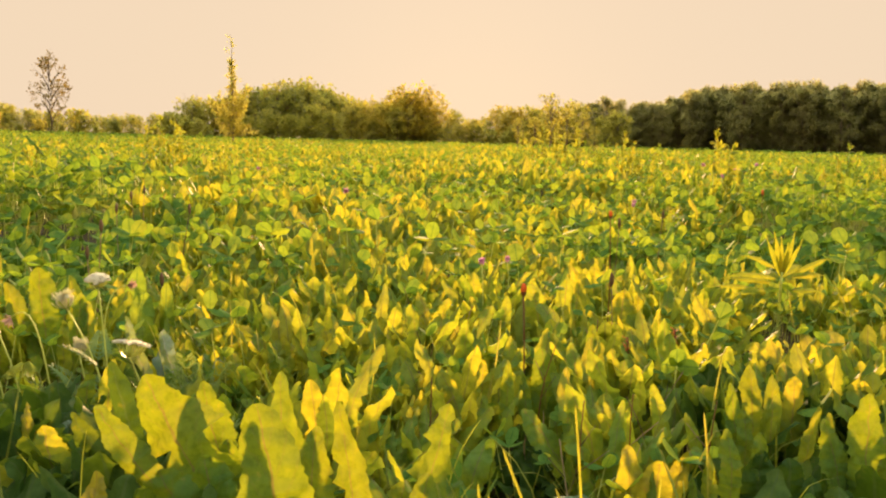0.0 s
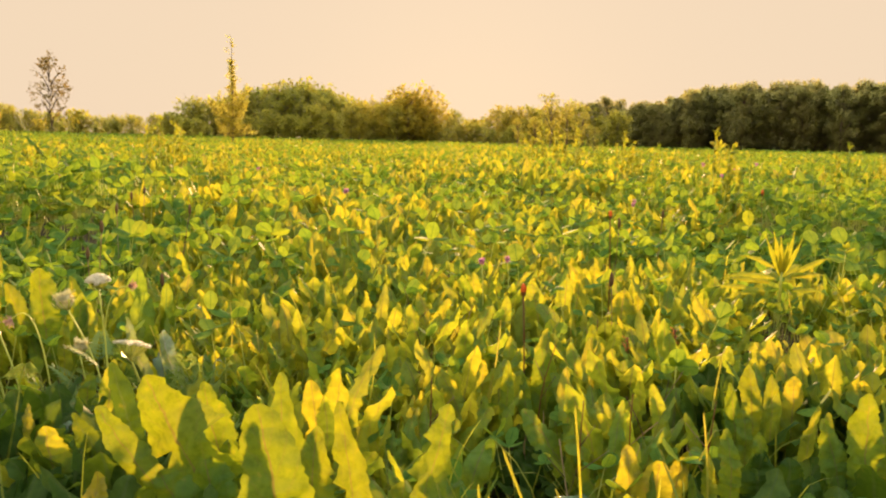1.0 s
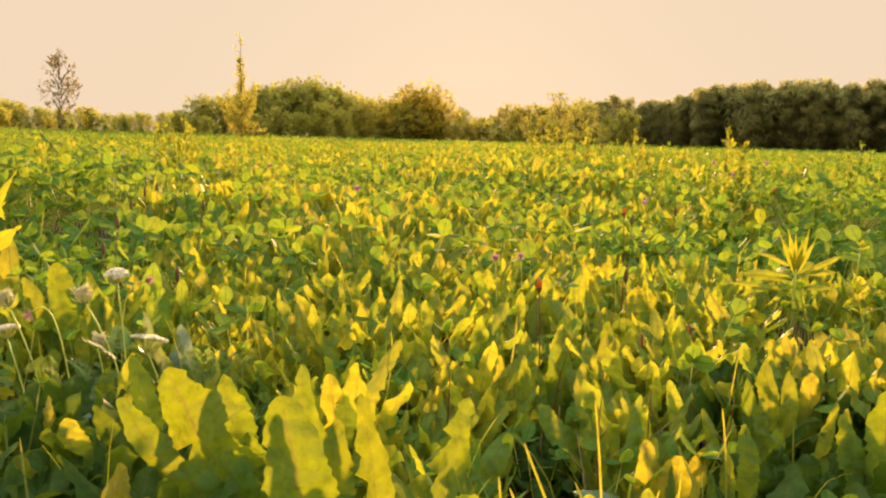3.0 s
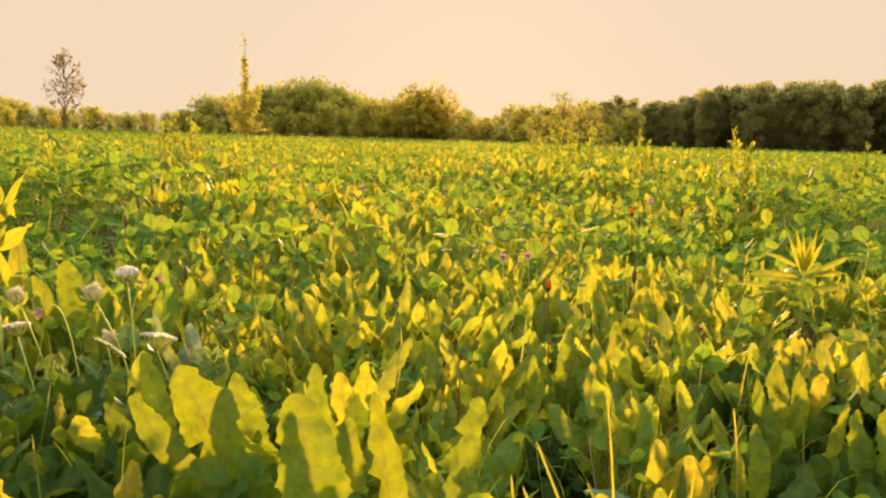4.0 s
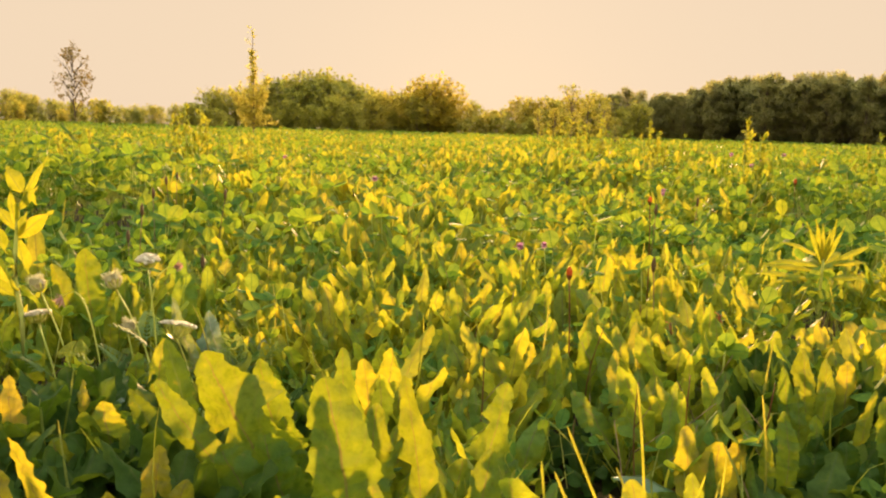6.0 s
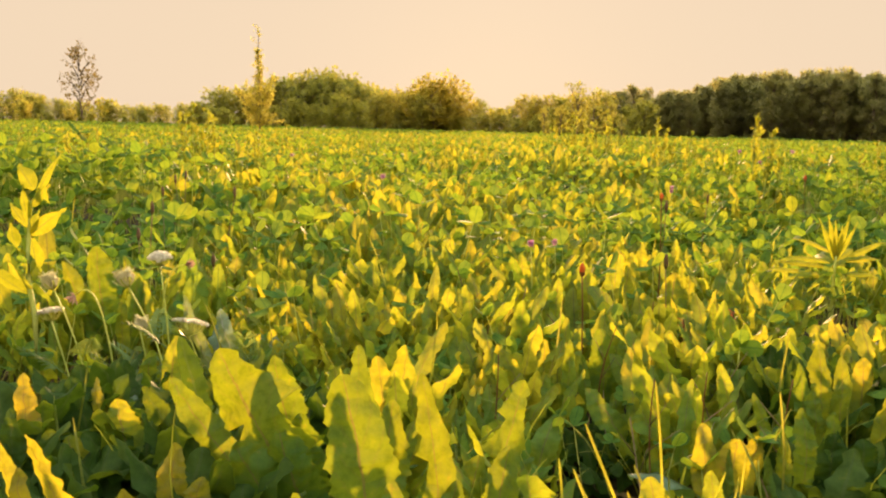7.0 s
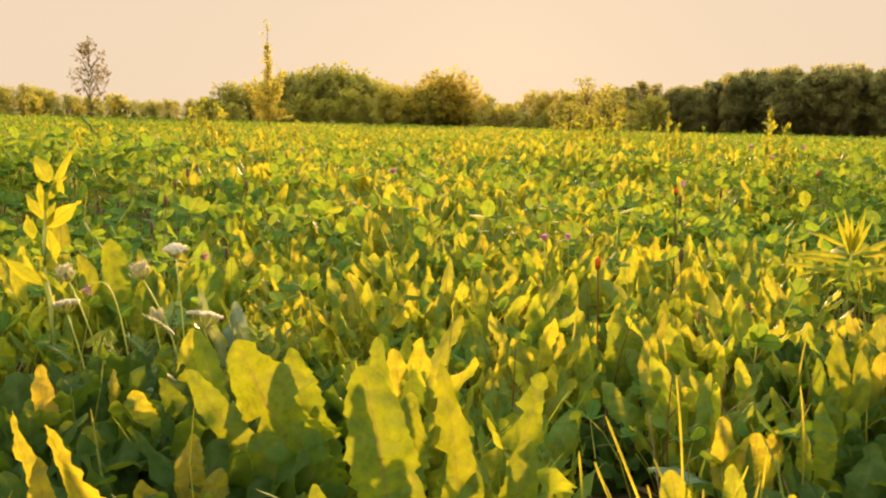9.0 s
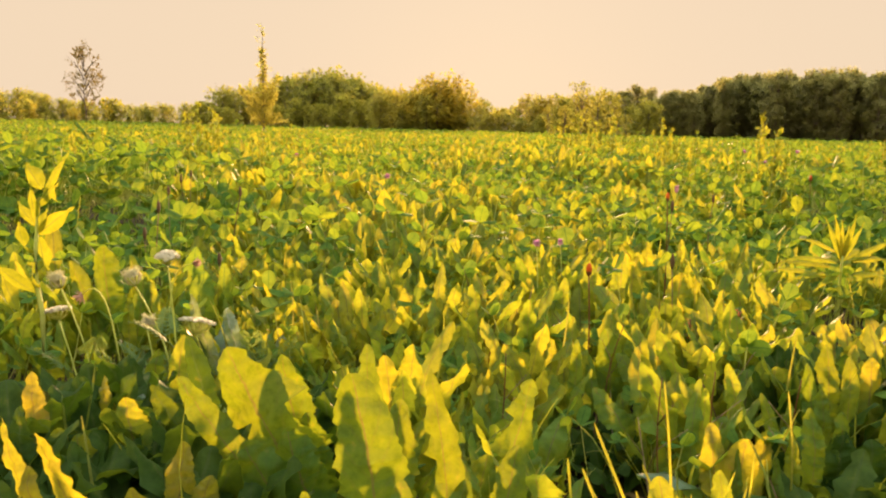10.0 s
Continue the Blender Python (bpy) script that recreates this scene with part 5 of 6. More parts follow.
def star_weed(root, top, uprights, arching, label):
    """A weed with a tuft of upright narrow leaves above whorls of long leaves that arch outwards: (start, tip, curl)."""
    ob = thing("tall_weed", label, "weed", Matrix.Translation(root))
    root = Vector(root)
    part("stem", tube(stalk_points((0, 0, 0), Vector(top) - root), [0.0036, 0.0034, 0.0032, 0.003, 0.0028, 0.0026, 0.0022], 6).mesh("stem", STEM), ob)
    for k, tip in enumerate(uprights):
        a, b = Vector(top) - root - Vector((0, 0, 0.012)), Vector(tip) - root
        s = blade((b - a).length * 1.03, 0.012, 12, lance, -0.1, 0.35, 0.45, 0.05, 2, 0.3 * (-1) ** k, k, columns=4, crinkle=0.001)
        part("leaf", s.mesh("lance_leaf", LANCE), ob, m=leaf_towards(a, b))
    for k, (start, tip, curl) in enumerate(arching):
        a, b = Vector(start) - root, Vector(tip) - root
        way = (b - a).normalized()
        down = (Vector((0, 0, -1)) - way * way.dot(Vector((0, 0, -1)))).normalized()
        up = (way * math.cos(curl / 3) - down * math.sin(curl / 3)).normalized()
        y = -(down * math.cos(curl / 3) + way * math.sin(curl / 3)).normalized()
        x = y.cross(up)
        m = Matrix(((x.x, y.x, up.x, a.x), (x.y, y.y, up.y, a.y), (x.z, y.z, up.z, a.z), (0, 0, 0, 1)))
        s = blade((b - a).length * (1.03 + 0.04 * curl), 0.0145, 14, lance, 0.0, curl, 0.3, 0.06, 2, 0.0, 40 + k, columns=4, crinkle=0.001)
        roll = 0.75 if x.y * 1.0 > 0 else -0.75
        part("leaf", s.mesh("lance_leaf", LANCE), ob, m=m @ Matrix.Rotation(roll, 4, "Z"))


star_weed((0.699, 1.660, 0.000), (0.698, 1.660, 0.190), [(0.659, 1.660, 0.265), (0.677, 1.660, 0.271), (0.692, 1.660, 0.261), (0.719, 1.660, 0.272), (0.736, 1.660, 0.258), (0.707, 1.660, 0.250)], [
    ((0.687, 1.660, 0.196), (0.611, 1.660, 0.215), 0.9),
    ((0.691, 1.660, 0.174), (0.577, 1.640, 0.162), 1.1),
    ((0.692, 1.660, 0.142), (0.543, 1.620, 0.152), 0.6),
    ((0.716, 1.660, 0.181), (0.807, 1.660, 0.214), 0.7),
    ((0.720, 1.660, 0.179), (0.813, 1.690, 0.173), 0.6),
    ((0.718, 1.660, 0.151), (0.756, 1.610, 0.152), 0.8),
    ((0.686, 1.660, 0.166), (0.599, 1.720, 0.158), 0.5),
    ((0.694, 1.660, 0.158), (0.641, 1.570, 0.117), 1.2),
    ((0.691, 1.660, 0.150), (0.584, 1.590, 0.132), 0.9),
    ((0.707, 1.660, 0.151), (0.699, 1.570, 0.136), 1.2),
    ((0.696, 1.660, 0.178), (0.805, 1.760, 0.178), 0.8),
    ((0.692, 1.660, 0.178), (0.681, 1.760, 0.165), 0.8)], "bright yellow-green weed with a star of long narrow leaves")
leafy_weed((0.481, 1.5, 0), (0.471, 1.5, 0.178), 9, 4, 0.03, 0.008, (0.5, 0.3), "pale yellow weed with small upright leaves along its stalk", 12, 0.002, low=0.3, tuft=(0.6, 0.9))
leafy_weed((0.80, 1.55, 0), (0.76, 1.53, 0.17), 4, 5, 0.07, 0.013, (1.3, 0.8), "smaller pale weed with narrow leaves", 2)


def pointed_weed(stem, leaves, label):
    """A straight weed with broad pointed leaves that rise from its stem: (start, tip, width)."""
    root = Vector(stem[0])
    ob = thing("tall_weed", label, "weed", Matrix.Translation(root))
    part("stem", tube([tuple(Vector(p) - root) for p in stem], [0.0042, 0.0038, 0.0033, 0.0028, 0.0024, 0.0018, 0.0012], 8).mesh("stem", STEM), ob)
    for k, (start, tip, wide) in enumerate(leaves):
        a, b = Vector(start) - root, Vector(tip) - root
        s = blade((b - a).length * 1.04, wide, 14, lance, -0.15, 0.5, 0.35, 0.07, 2, 0.5 * (-1) ** k, 60 + k, columns=4, crinkle=0.0015)
        part("leaf", s.mesh("pointed_leaf", LANCE), ob, m=leaf_towards(a, b))


pointed_weed([(-0.630, 1.060, 0.000), (-0.628, 1.060, 0.161), (-0.634, 1.060, 0.204), (-0.633, 1.060, 0.250), (-0.630, 1.060, 0.280), (-0.625, 1.060, 0.314), (-0.614, 1.060, 0.332)], [
    ((-0.629, 1.060, 0.271), (-0.571, 1.040, 0.310), 0.021),
    ((-0.629, 1.060, 0.273), (-0.610, 1.050, 0.306), 0.016),
    ((-0.621, 1.060, 0.332), (-0.646, 1.070, 0.365), 0.024),
    ((-0.631, 1.060, 0.288), (-0.631, 1.050, 0.340), 0.016),
    ((-0.632, 1.060, 0.282), (-0.661, 1.070, 0.313), 0.014),
    ((-0.620, 1.060, 0.320), (-0.578, 1.050, 0.381), 0.012),
    ((-0.614, 1.060, 0.335), (-0.607, 1.070, 0.313), 0.012),
    ((-0.625, 1.060, 0.309), (-0.589, 1.040, 0.341), 0.013),
    ((-0.649, 1.060, 0.254), (-0.649, 1.050, 0.288), 0.017),
    ((-0.634, 1.060, 0.196), (-0.630, 1.040, 0.219), 0.013),
    ((-0.635, 1.060, 0.191), (-0.675, 1.030, 0.235), 0.018),
    ((-0.681, 1.060, 0.215), (-0.646, 1.040, 0.163), 0.019),
    ((-0.628, 1.060, 0.267), (-0.634, 1.090, 0.216), 0.026),
    ((-0.632, 1.060, 0.242), (-0.647, 1.055, 0.255), 0.006),
    ((-0.628, 1.060, 0.161), (-0.662, 1.080, 0.144), 0.014),
    ((-0.633, 1.060, 0.219), (-0.636, 1.080, 0.239), 0.014)], "tall yellow-lit weed with upright pointed leaves")
leafy_weed((0.85, 1.72, 0), (0.847, 1.70, 0.235), 3, 3, 0.05, 0.026, (1.1, 0.9), "slender weed with rounded pale leaves", 7, 0.002, top_tuft=3)


def bushy_herb(label, height, wide, seed, mat):
    """A bushy herb: several leafy stems from one root, the leaves small and dense towards the top."""
    r = random.Random(seed)
    ob = thing("bushy_weed", label, "weed", group="bushy weeds in the meadow")
    shapes = [blade(r.uniform(0.026, 0.044), r.uniform(0.013, 0.022), 3, lance, 0.0, r.uniform(0.2, 0.9), 0.3, seed=seed + k, columns=2) for k in range(5)]
    for n in range(r.choice((4, 5, 6))):
        a, out, up = 2.4 * n + r.uniform(-0.4, 0.4), wide * r.uniform(0.2, 1.0), height * (1.0 if n == 0 else r.uniform(0.65, 0.95))
        pts = stalk_points((0, 0, 0), (out * math.cos(a), out * math.sin(a), up), (0.02 * math.cos(a), 0.02 * math.sin(a), 0))
        part("stem", tube(pts, [0.0026, 0.0024, 0.0022, 0.002, 0.0018, 0.0015, 0.001], 4).mesh("stem", STEM), ob)
        rows = []
        for k in range(34):
            t = 1 - 0.62 * r.random() ** 1.3
            p = pts[min(5, int(t * 6))].lerp(pts[min(6, int(t * 6) + 1)], t * 6 % 1)
            rows.append((r.randrange(5), placed(p.x, p.y, p.z, r.uniform(0, 6.28), r.uniform(0.2, 1.35), r.uniform(0, 6.28), r.uniform(0.7, 1.15) * (1.25 - 0.5 * t))))
        tagged(part("foliage", scatter_mesh("foliage", shapes, [mat], rows), ob), kind="stuff")
    return ob


r6 = random.Random(66)
HERBS = [bushy_herb("bushy yellow-green weed standing over the far meadow", 0.4, 0.13, 20 + i, (LEAF, CLOVER, CLOVER, LEAF)[i]) for i in range(4)]
# (degrees from the path's line, distance, height)
herb_spots = [(18.75, 3.74, 0.5), (20.2, 3.85, 0.39), (16.9, 4.3, 0.4), (-18.2, 6.4, 0.54), (-19.2, 6.1, 0.44), (-17.2, 7.0, 0.46), (26.2, 5.2, 0.46), (7.4, 9.4, 0.46), (8.8, 7.9, 0.5), (9.9, 9.2, 0.46),
              (10.9, 8.2, 0.45), (6.3, 9.9, 0.46), (12.3, 6.4, 0.42), (14.2, 6.8, 0.43), (5.2, 8.4, 0.46)]
herb_spots += [(r6.uniform(-30, 30), 4.6 + 0.2 * k, r6.uniform(0.24, 0.36)) for k in range(30)]
for i, (az, far, high) in enumerate(herb_spots):
    x, y = far * math.sin(radians(az)), far * math.cos(radians(az))
    m = Matrix.Translation((x, y, ground_height(x, y))) @ Matrix.Rotation(r6.uniform(0, 6.28), 4, "Z") @ Matrix.Rotation(r6.uniform(-0.12, 0.12), 4, "Y") @ Matrix.Scale(high / 0.4, 4)
    if i < 4:
        HERBS[i].matrix_basis = m
    else:
        copy_thing(HERBS[i % 4], m)


def carrot_leaves(root, seed, label):
    ob = thing("carrot_foliage", label, "meadow plant", Matrix.Translation(root))
    r = random.Random(seed)
    for k in range(6):
        part("feathery_leaf", feather(r.uniform(0.1, 0.15), seed + k).mesh("feathery_leaf", FROND), ob, m=Matrix.Rotation(1.05 * k, 4, "Z") @ Matrix.Rotation(r.uniform(0.1, 0.6), 4, "X"))


carrot_leaves((-0.285, 0.88, 0), 500, "feathery bluish-green wild carrot leaves near the ground")
carrot_leaves((-0.36, 1.16, 0), 520, "feathery pale wild carrot leaves between clover")
carrot_leaves((-0.50, 1.10, 0), 540, "feathery wild carrot leaves below the white flowers")


def dead_leaf(x, y, z, seed, label):
    ob = thing("dead_leaf", label, "dead leaf", Matrix.Translation((x, y, z)) @ Matrix.Rotation(seed * 1.7, 4, "Z") @ Matrix.Rotation(1.25, 4, "X"), "dead leaves")
    s = blade(0.055, 0.03, 12, spoon(0.15, 0.5), 0, 1.6, 0.5, 0.15, 2, 0.6, seed, columns=6, crinkle=0.004)
    part("leaf_blade", s.mesh("dead_leaf", DRY), ob)


for n, (x, y) in enumerate([(0.491, 0.973), (0.10, 0.82), (0.12, 0.75), (0.15, 0.84), (0.02, 0.90), (-0.07, 0.86), (0.16, 0.90), (0.30, 0.86)]):
    dead_leaf(x, y, ground_height(x, y) + 0.004, n, "curled pale brown dead leaf on the soil")


def dry_stem(x, y, top, seed):
    ob = thing("withered_weed", "thin reddish-brown withered weed leaning among leaves", "weed", Matrix.Translation((x, y, 0)), "withered weeds")
    r = random.Random(seed)
    pts = stalk_points((0, 0, 0), top, (r.uniform(-0.012, 0.012), 0, 0.005))
    part("stem", tube(pts, [0.0013, 0.0012, 0.0011, 0.001, 0.0009, 0.0008, 0.0006], 5).mesh("dry_stem", RED_STEM if seed % 3 else DRY), ob)
    for k in range(2):
        at = pts[3 + k]
        part("twig", tube([tuple(at), tuple(at + Vector((r.uniform(-0.03, 0.03), r.uniform(-0.02, 0.02), 0.03)))], [0.0008, 0.0004], 4).mesh("twig", DRY), ob)


rd = random.Random(77)
for n in range(16):
    x, y = rd.uniform(-0.05, 0.35), rd.uniform(0.78, 1.35)
    dry_stem(x, y, (rd.uniform(-0.07, 0.07), rd.uniform(-0.03, 0.03), rd.uniform(0.12, 0.2)), n)


# ---- trees ----
def spray(size, seed):
    """A little twig's worth of leaves, each a folded diamond."""
    s, r = Shape(), random.Random(seed)
    for k in range(5):
        m = Matrix.Translation((r.uniform(-0.4, 0.4) * size, r.uniform(-0.4, 0.4) * size, r.uniform(-0.3, 0.4) * size)) @ Matrix.Rotation(r.uniform(0, 6.28), 4, "Z") @ Matrix.Rotation(r.uniform(0.3, 2.2), 4, "X")
        a, w = size * r.uniform(0.6, 1.0), size * r.uniform(0.25, 0.4)
        v = [(0, 0, 0), (-w, -w * 0.4, a * 0.5), (0, 0, a), (w, -w * 0.4, a * 0.55)]
        s.join(Shape().add(v, [(0, 2, 1), (0, 3, 2)], [(0.45, 0), (0.1, 0.5), (0.45, 1), (0.9, 0.5)]), m)
    return s


def tree(name, label, height, spread_, mat, seed, sprays, size, crown_from=0.2, lobes=9, group="", category="tree", pointed=0.0, trunk_r=0.02, open_=0.0, full=0.0):
    r = random.Random(seed)
    ob = thing(name, label, category, group=group)
    wood = Shape()
    lean = Vector((r.uniform(-0.05, 0.05), r.uniform(-0.05, 0.05), 1)) * height
    spine = [lean * t + Vector((math.sin(5 * t + seed) * 0.015 * height, math.cos(4 * t + seed) * 0.015 * height, 0)) * (t > 0) for t in (0, 0.15, 0.3, 0.5, 0.7, 0.86, 0.97)]
    wood.join(tube(spine, [height * trunk_r * k for k in (1.25, 1, 0.85, 0.62, 0.4, 0.22, 0.07)], 7), Matrix.Identity(4))
    centres = []
    for k in range(lobes):
        t = crown_from + (0.93 - crown_from) * (k + 0.5) / lobes
        a = 2.4 * k + r.uniform(-0.5, 0.5)
        u = (t - crown_from) / (1 - crown_from)
        reach = spread_ * (math.sin(math.pi * (0.12 + 0.8 * u)) ** 0.7 if not pointed else (1.02 - u) ** pointed * min(1, 0.35 + 3 * u)) * r.uniform(0.45, 0.8)
        start = lean * max(0.1, t - 0.18)
        end = lean * t + Vector((reach * math.cos(a), reach * math.sin(a), r.uniform(-0.02, 0.06) * height))
        wood.join(tube([tuple(start), tuple(start.lerp(end, 0.5) + Vector((0, 0, 0.02 * height))), tuple(end)], [height * 0.009, height * 0.006, height * 0.002], 5, False), Matrix.Identity(4))
        for twig in range(2):
            e2 = end + Vector((r.uniform(-1, 1), r.uniform(-1, 1), r.uniform(-0.1, 1))) * spread_ * 0.4
            wood.join(tube([tuple(start.lerp(end, 0.7)), tuple(e2)], [height * 0.003, height * 0.001], 3, False), Matrix.Identity(4))
        centres.append((end, spread_ * r.uniform(0.3, 0.52) * (1 if not pointed else 0.8 * (1.15 - u))))
    centres.append((lean * (0.88 if not pointed else 0.95), spread_ * (0.46 if not pointed else 0.06)))
    if full:
        steps = 5 if not pointed else 18
        for k in range(steps + 1):
            t = crown_from + (0.9 - crown_from) * k / steps
            centres.append((lean * t, spread_ * full * (0.8 + 0.2 * math.sin(3 * t)) * (1 if t < 0.75 else 0.7) * (1 if not pointed else 1.15 - t)))
    part("trunk", wood.mesh("trunk", BARK), ob)
    rows = []
    weights = [c[1] ** (2 if not pointed else 0.9) for c in centres]
    for _ in range(sprays):
        c, rad = r.choices(centres, weights)[0]
        d = Vector((r.gauss(0, 1), r.gauss(0, 1), r.gauss(0, 1))).normalized() * rad * (r.random() ** (0.3 - 0.1 * open_))
        d.z *= 0.85
        p = c + d
        if p.z < 0.02 * height:
            continue
        rows.append((r.randrange(5), placed(p.x, p.y, p.z, r.uniform(0, 6.28), r.uniform(0, 0.8), r.uniform(0, 6.28), r.uniform(0.7, 1.35))))
    me = scatter_mesh("crown", [spray(size, seed * 10 + k) for k in range(5)], [mat], rows)
    part("crown", me, ob)
    return ob


def stand(protos, places):
    """Trees at (x, y, scale): the prototypes first, then copies."""
    r = random.Random(len(places))
    used = set()
    for x, y, s, k in places:
        m = Matrix.Translation((x, y, ground_height(x, y) - 0.05)) @ Matrix.Rotation(r.uniform(0, 6.28), 4, "Z") @ Matrix.Scale(s, 4)
        if k not in used:
            protos[k].matrix_basis = m
            used.add(k)
        else:
            copy_thing(protos[k], m)


def polar(azimuth, far):
    a = radians(azimuth)
    return far * math.sin(a), far * math.cos(a)


# young trees in the field
def fan_tree(label, seed):
    """A young tree with a narrow leafy spire over a fan of low branches."""
    r = random.Random(seed)
    ob = thing("young_tree", label, "tree")
    wood = Shape()
    spine = [(0, 0, 0), (0.02, 0, 0.8), (-0.03, 0.02, 1.8), (0.0, 0, 2.8), (-0.06, 0, 3.7), (-0.02, 0, 4.5), (-0.08, 0, 5.15)]
    wood.join(tube(spine, [0.06, 0.05, 0.04, 0.03, 0.02, 0.012, 0.005], 7), Matrix.Identity(4))
    rows = []

    def dress(a, b, wide, count):
        for _ in range(count):
            t = r.random()
            p = Vector(a).lerp(Vector(b), t) + Vector((r.gauss(0, 1), r.gauss(0, 1), r.gauss(0, 0.6))) * wide * (1.15 - 0.5 * t)
            if p.z > 0.08:
                rows.append((r.randrange(5), placed(p.x, p.y, p.z, r.uniform(0, 6.28), r.uniform(0, 0.8), r.uniform(0, 6.28), r.uniform(0.6, 1.25))))

    for start, x, y, z, wide, count in [(0.5, -1.15, 0.1, 2.15, 0.13, 80), (0.5, -0.62, -0.3, 2.45, 0.15, 90), (0.9, 0.62, 0.1, 2.75, 0.14, 110), (0.6, 0.4, 0.5, 2.1, 0.16, 90), (0.3, 0.75, -0.1, 0.9, 0.15, 50),
                                        (0.3, -0.75, 0.2, 1.2, 0.16, 60), (0.8, -0.15, -0.6, 2.2, 0.18, 90), (0.3, 0.2, -0.5, 1.1, 0.2, 60), (0.4, -0.3, 0.5, 1.6, 0.2, 70), (0.35, 1.1, 0.3, 0.6, 0.1, 25)]:
        wood.join(tube([(0, 0, start), (x * 0.45, y * 0.45, start + (z - start) * 0.4), (x, y, z)], [0.022, 0.015, 0.006], 5, False), Matrix.Identity(4))
        dress((x * 0.2, y * 0.2, start + 0.2), (x, y, z), wide, count)
    dress((0, 0, 1.6), (-0.03, 0, 3.2), 0.17, 190)
    dress((-0.02, 0, 3.1), (-0.05, 0, 4.0), 0.1, 90)
    dress((-0.05, 0, 4.2), (-0.08, 0, 5.15), 0.13, 16)
    part("trunk", wood.mesh("trunk", BARK), ob)
    part("crown", scatter_mesh("crown", [spray(0.12, seed * 10 + k) for k in range(5)], [TREE_YOUNG], rows), ob)
    return ob


OPEN = [tree("young_tree", "thin sunlit young tree with loose leaves in the field", 2.6, 0.62, TREE_LIGHT, 80 + i, 230, 0.085, 0.25, 9, "young trees in the sun", trunk_r=0.008, open_=1.0) for i in range(2)]
sapling = fan_tree("slender yellowing young tree standing alone in the field", 3)
sapling.matrix_basis = Matrix.Translation((-10.25, 39.6, 0.0))
bare = tree("young_tree", "thin young tree with sparse brownish leaves", 5.1, 1.3, TREE_BROWN, 8, 300, 0.15, 0.3, 11, trunk_r=0.006, open_=1.0)
bare.matrix_basis = Matrix.Translation((-24.0, 50.1, 0))

# hedge and wood: broad trees, dark forest trees, bushes
GREEN = [tree("broadleaf_tree", "rounded green broadleaf tree at the field's edge", 7.0, 3.4, TREE_GREEN, 30 + i, 540, 0.44, 0.06, 13, "trees along the field", full=0.5) for i in range(4)]
LIGHT = [tree("small_tree", "small pale green tree before the darker trees", 4.0, 2.1, TREE_LIGHT, 70 + i, 520, 0.28, 0.03, 10, "small trees along the field", full=0.5) for i in range(3)]
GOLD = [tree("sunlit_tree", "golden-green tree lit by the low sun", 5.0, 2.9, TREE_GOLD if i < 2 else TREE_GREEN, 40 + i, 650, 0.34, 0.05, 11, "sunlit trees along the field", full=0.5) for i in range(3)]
FOREST = [tree("forest_tree", "tall dark tree at the forest's edge", 9.0, 2.1, TREE_DARK, 50 + i, 1900, 0.25, 0.04, 20, "dark forest trees", full=0.5) for i in range(4)]
BUSH = [tree("bush", "low green bush in front of the trees", 2.6, 1.7, TREE_LIGHT if i == 0 else TREE_GREEN, 60 + i, 280, 0.32, 0.04, 8, "bushes along the field", "bush", full=0.5) for i in range(3)]

r9 = random.Random(99)


def ridge(azimuth, steps):
    """The skyline's height in degrees, between given steps."""
    return float(np.interp(azimuth, [a for a, _ in steps], [b for _, b in steps]))


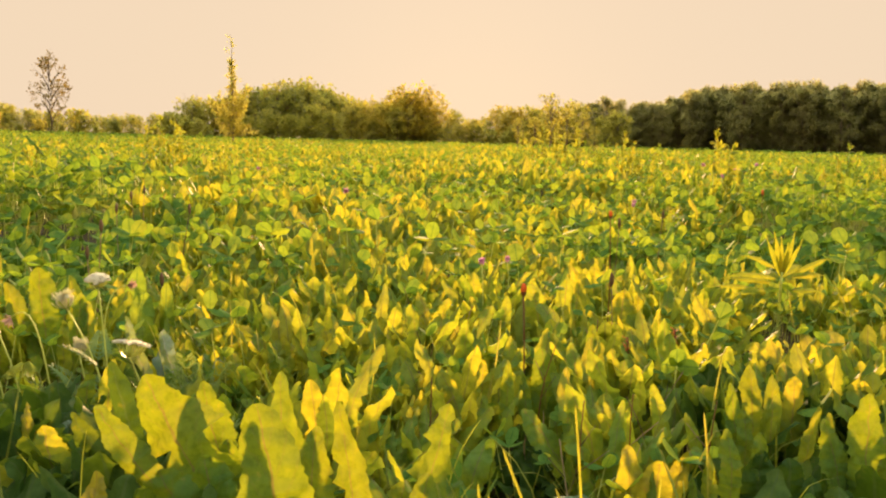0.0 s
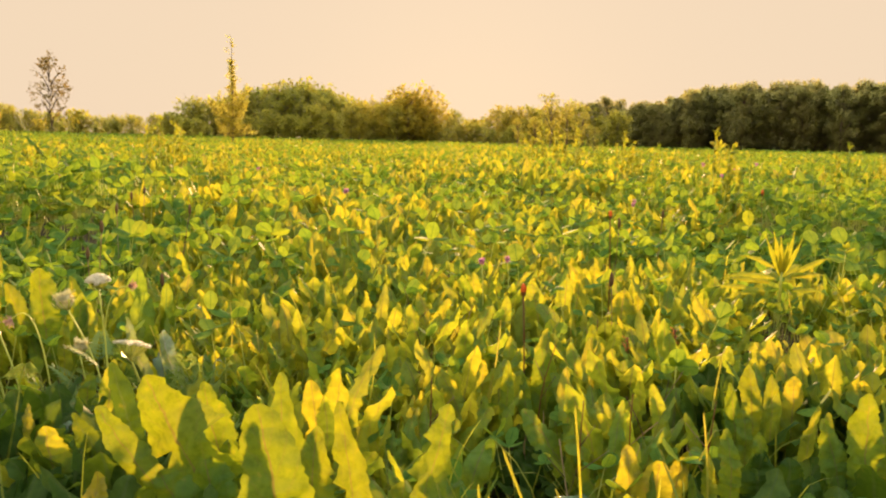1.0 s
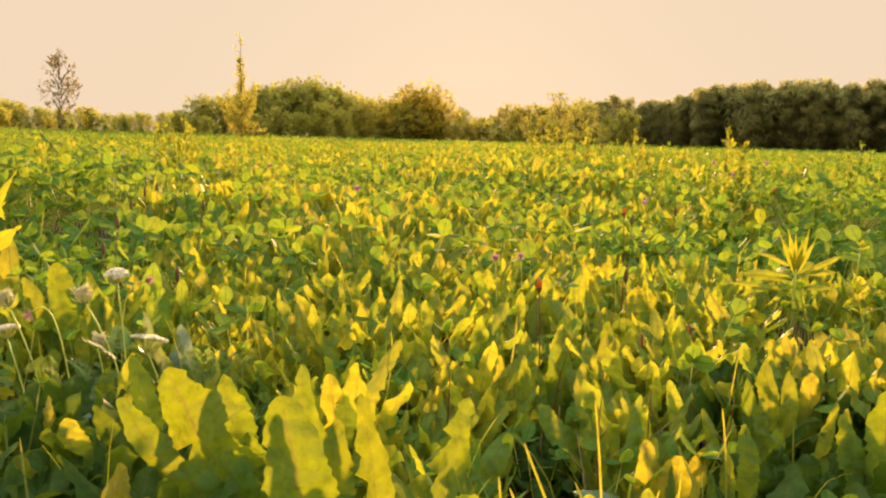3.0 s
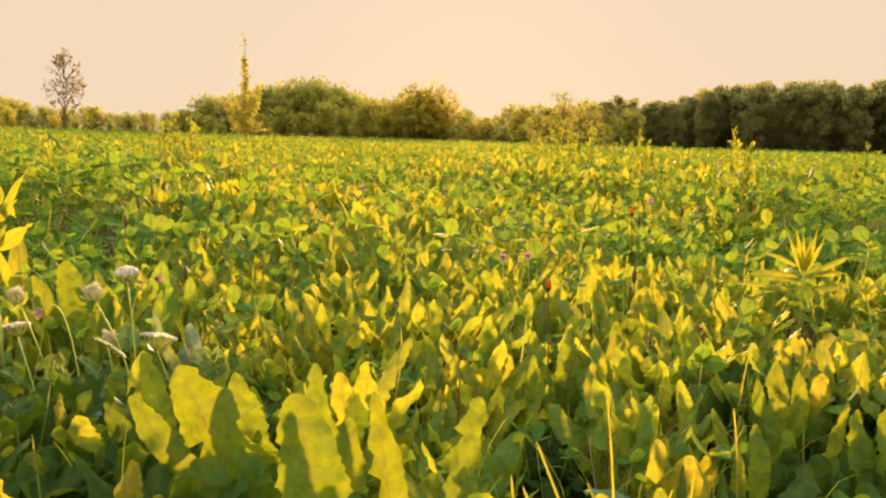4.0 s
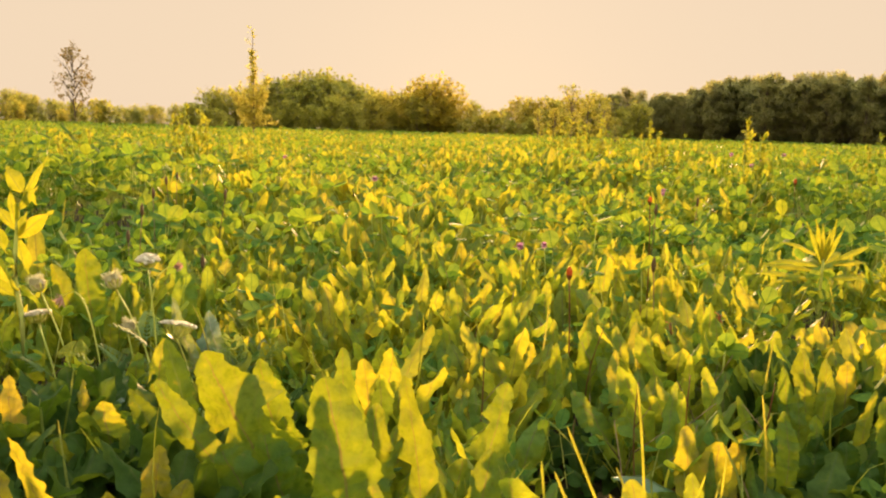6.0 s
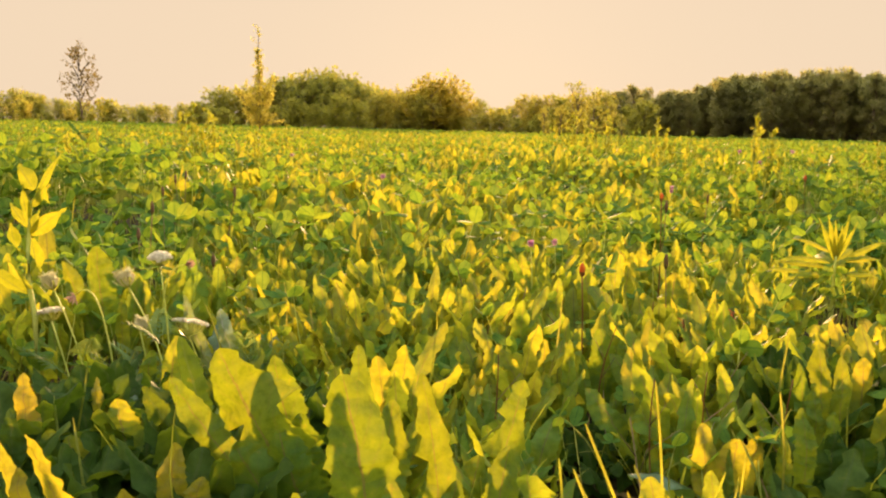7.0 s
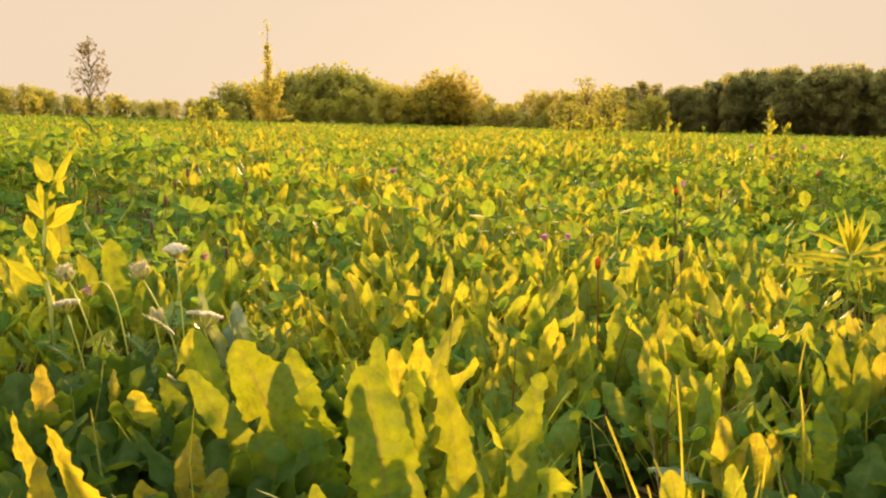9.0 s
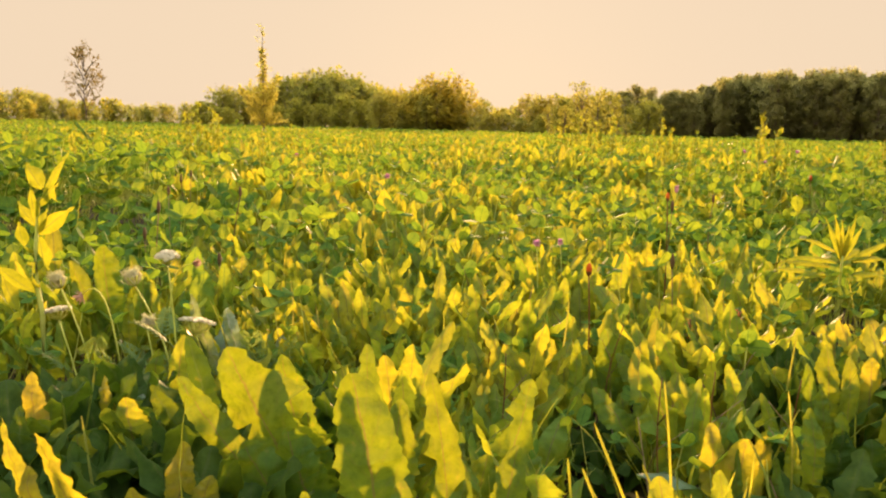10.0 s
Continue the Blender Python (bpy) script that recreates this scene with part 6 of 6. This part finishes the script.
SKYLINE = [(-40, 2.6), (-30, 2.0), (-24, 1.3), (-18.5, 1.4), (-17, 2.7), (-14, 3.4), (-10, 4.15), (-7.5, 3.9), (-5.8, 2.8), (-4, 2.6), (-2.7, 3.4), (-1.2, 2.4), (1, 1.9), (3.1, 2.0), (5.8, 2.4), (8, 2.6), (9.6, 2.3), (12, 2.9), (14, 3.8), (17, 4.5), (20, 4.8), (24, 4.9), (28, 4.9), (34, 5.4), (42, 5.6)]
green, gold, forest, bush = [], [], [], []
az = -40.0
while az < 42:
    far = 112 + r9.uniform(-4, 4) - (18 if az > 8 else 0) * min(1, (az - 8) / 12)
    high = math.tan(radians(ridge(az, SKYLINE))) * far * (r9.uniform(0.92, 1.1) * 1.06 if az < 9.5 else r9.uniform(0.94, 1.04) * 1.2) + 0.44
    x, y = polar(az, far)
    if az > 9.5:
        forest.append((x, y, high / 9.0, r9.randrange(4)))
        if len(forest) % 3 == 0:
            x, y = polar(az + 0.6, far + 5)
            forest.append((x, y, high / 9.0 * 1.02, r9.randrange(4)))
        az += r9.uniform(0.28, 0.45)
    elif -5.5 < az < 9.5:
        gold.append((x, y, high / 5.0 * 0.84, r9.randrange(3)))
        az += r9.uniform(0.7, 1.15)
    else:
        green.append((x, y, high / 7.0, r9.randrange(4)))
        x, y = polar(az + 0.5, far + 6)
        green.append((x, y, high / 7.0 * 0.98, r9.randrange(4)))
        az += r9.uniform(1.0, 1.5)
az = -40.0
while az < 40:
    far = 104 - (16 if az > 10 else 0) + r9.uniform(-5, 2)
    x, y = polar(az, far)
    if az < 11:
        bush.append((x, y, r9.uniform(0.5, 1.15), r9.randrange(3)))
    az += r9.uniform(0.8, 1.4)
light = []
for az, up in [(-18.6, 1.3), (-16.8, 1.5), (-13.6, 2.0), (-12.2, 1.7), (-10.8, 2.2), (-9.2, 2.5), (-7.9, 2.1), (-6.6, 2.3), (-5.0, 2.0), (-3.4, 1.8), (4.6, 1.7), (6.2, 2.0), (7.6, 2.1), (9.0, 2.3), (10.7, 2.75), (11.8, 1.9)]:
    far = 98 + r9.uniform(-4, 4)
    light.append((*polar(az, far), (math.tan(radians(up)) * far + 0.44) / 4.0, r9.randrange(3)))
stand(OPEN, [(*polar(a, f), k, n % 2) for n, (a, f, k) in enumerate([(7.2, 35, 1.0), (8.3, 36, 0.86), (9.3, 33, 0.7), (6.1, 37, 0.72), (5.0, 36, 0.6), (10.2, 30, 0.5)])])
stand(LIGHT, light)
stand(GREEN, green)
gold += [(*polar(-2.6, 101), 1.32, 0), (*polar(-1.5, 103), 1.0, 1), (*polar(-3.9, 102), 0.95, 0)]
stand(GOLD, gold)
stand(FOREST, forest)
stand(BUSH, bush)
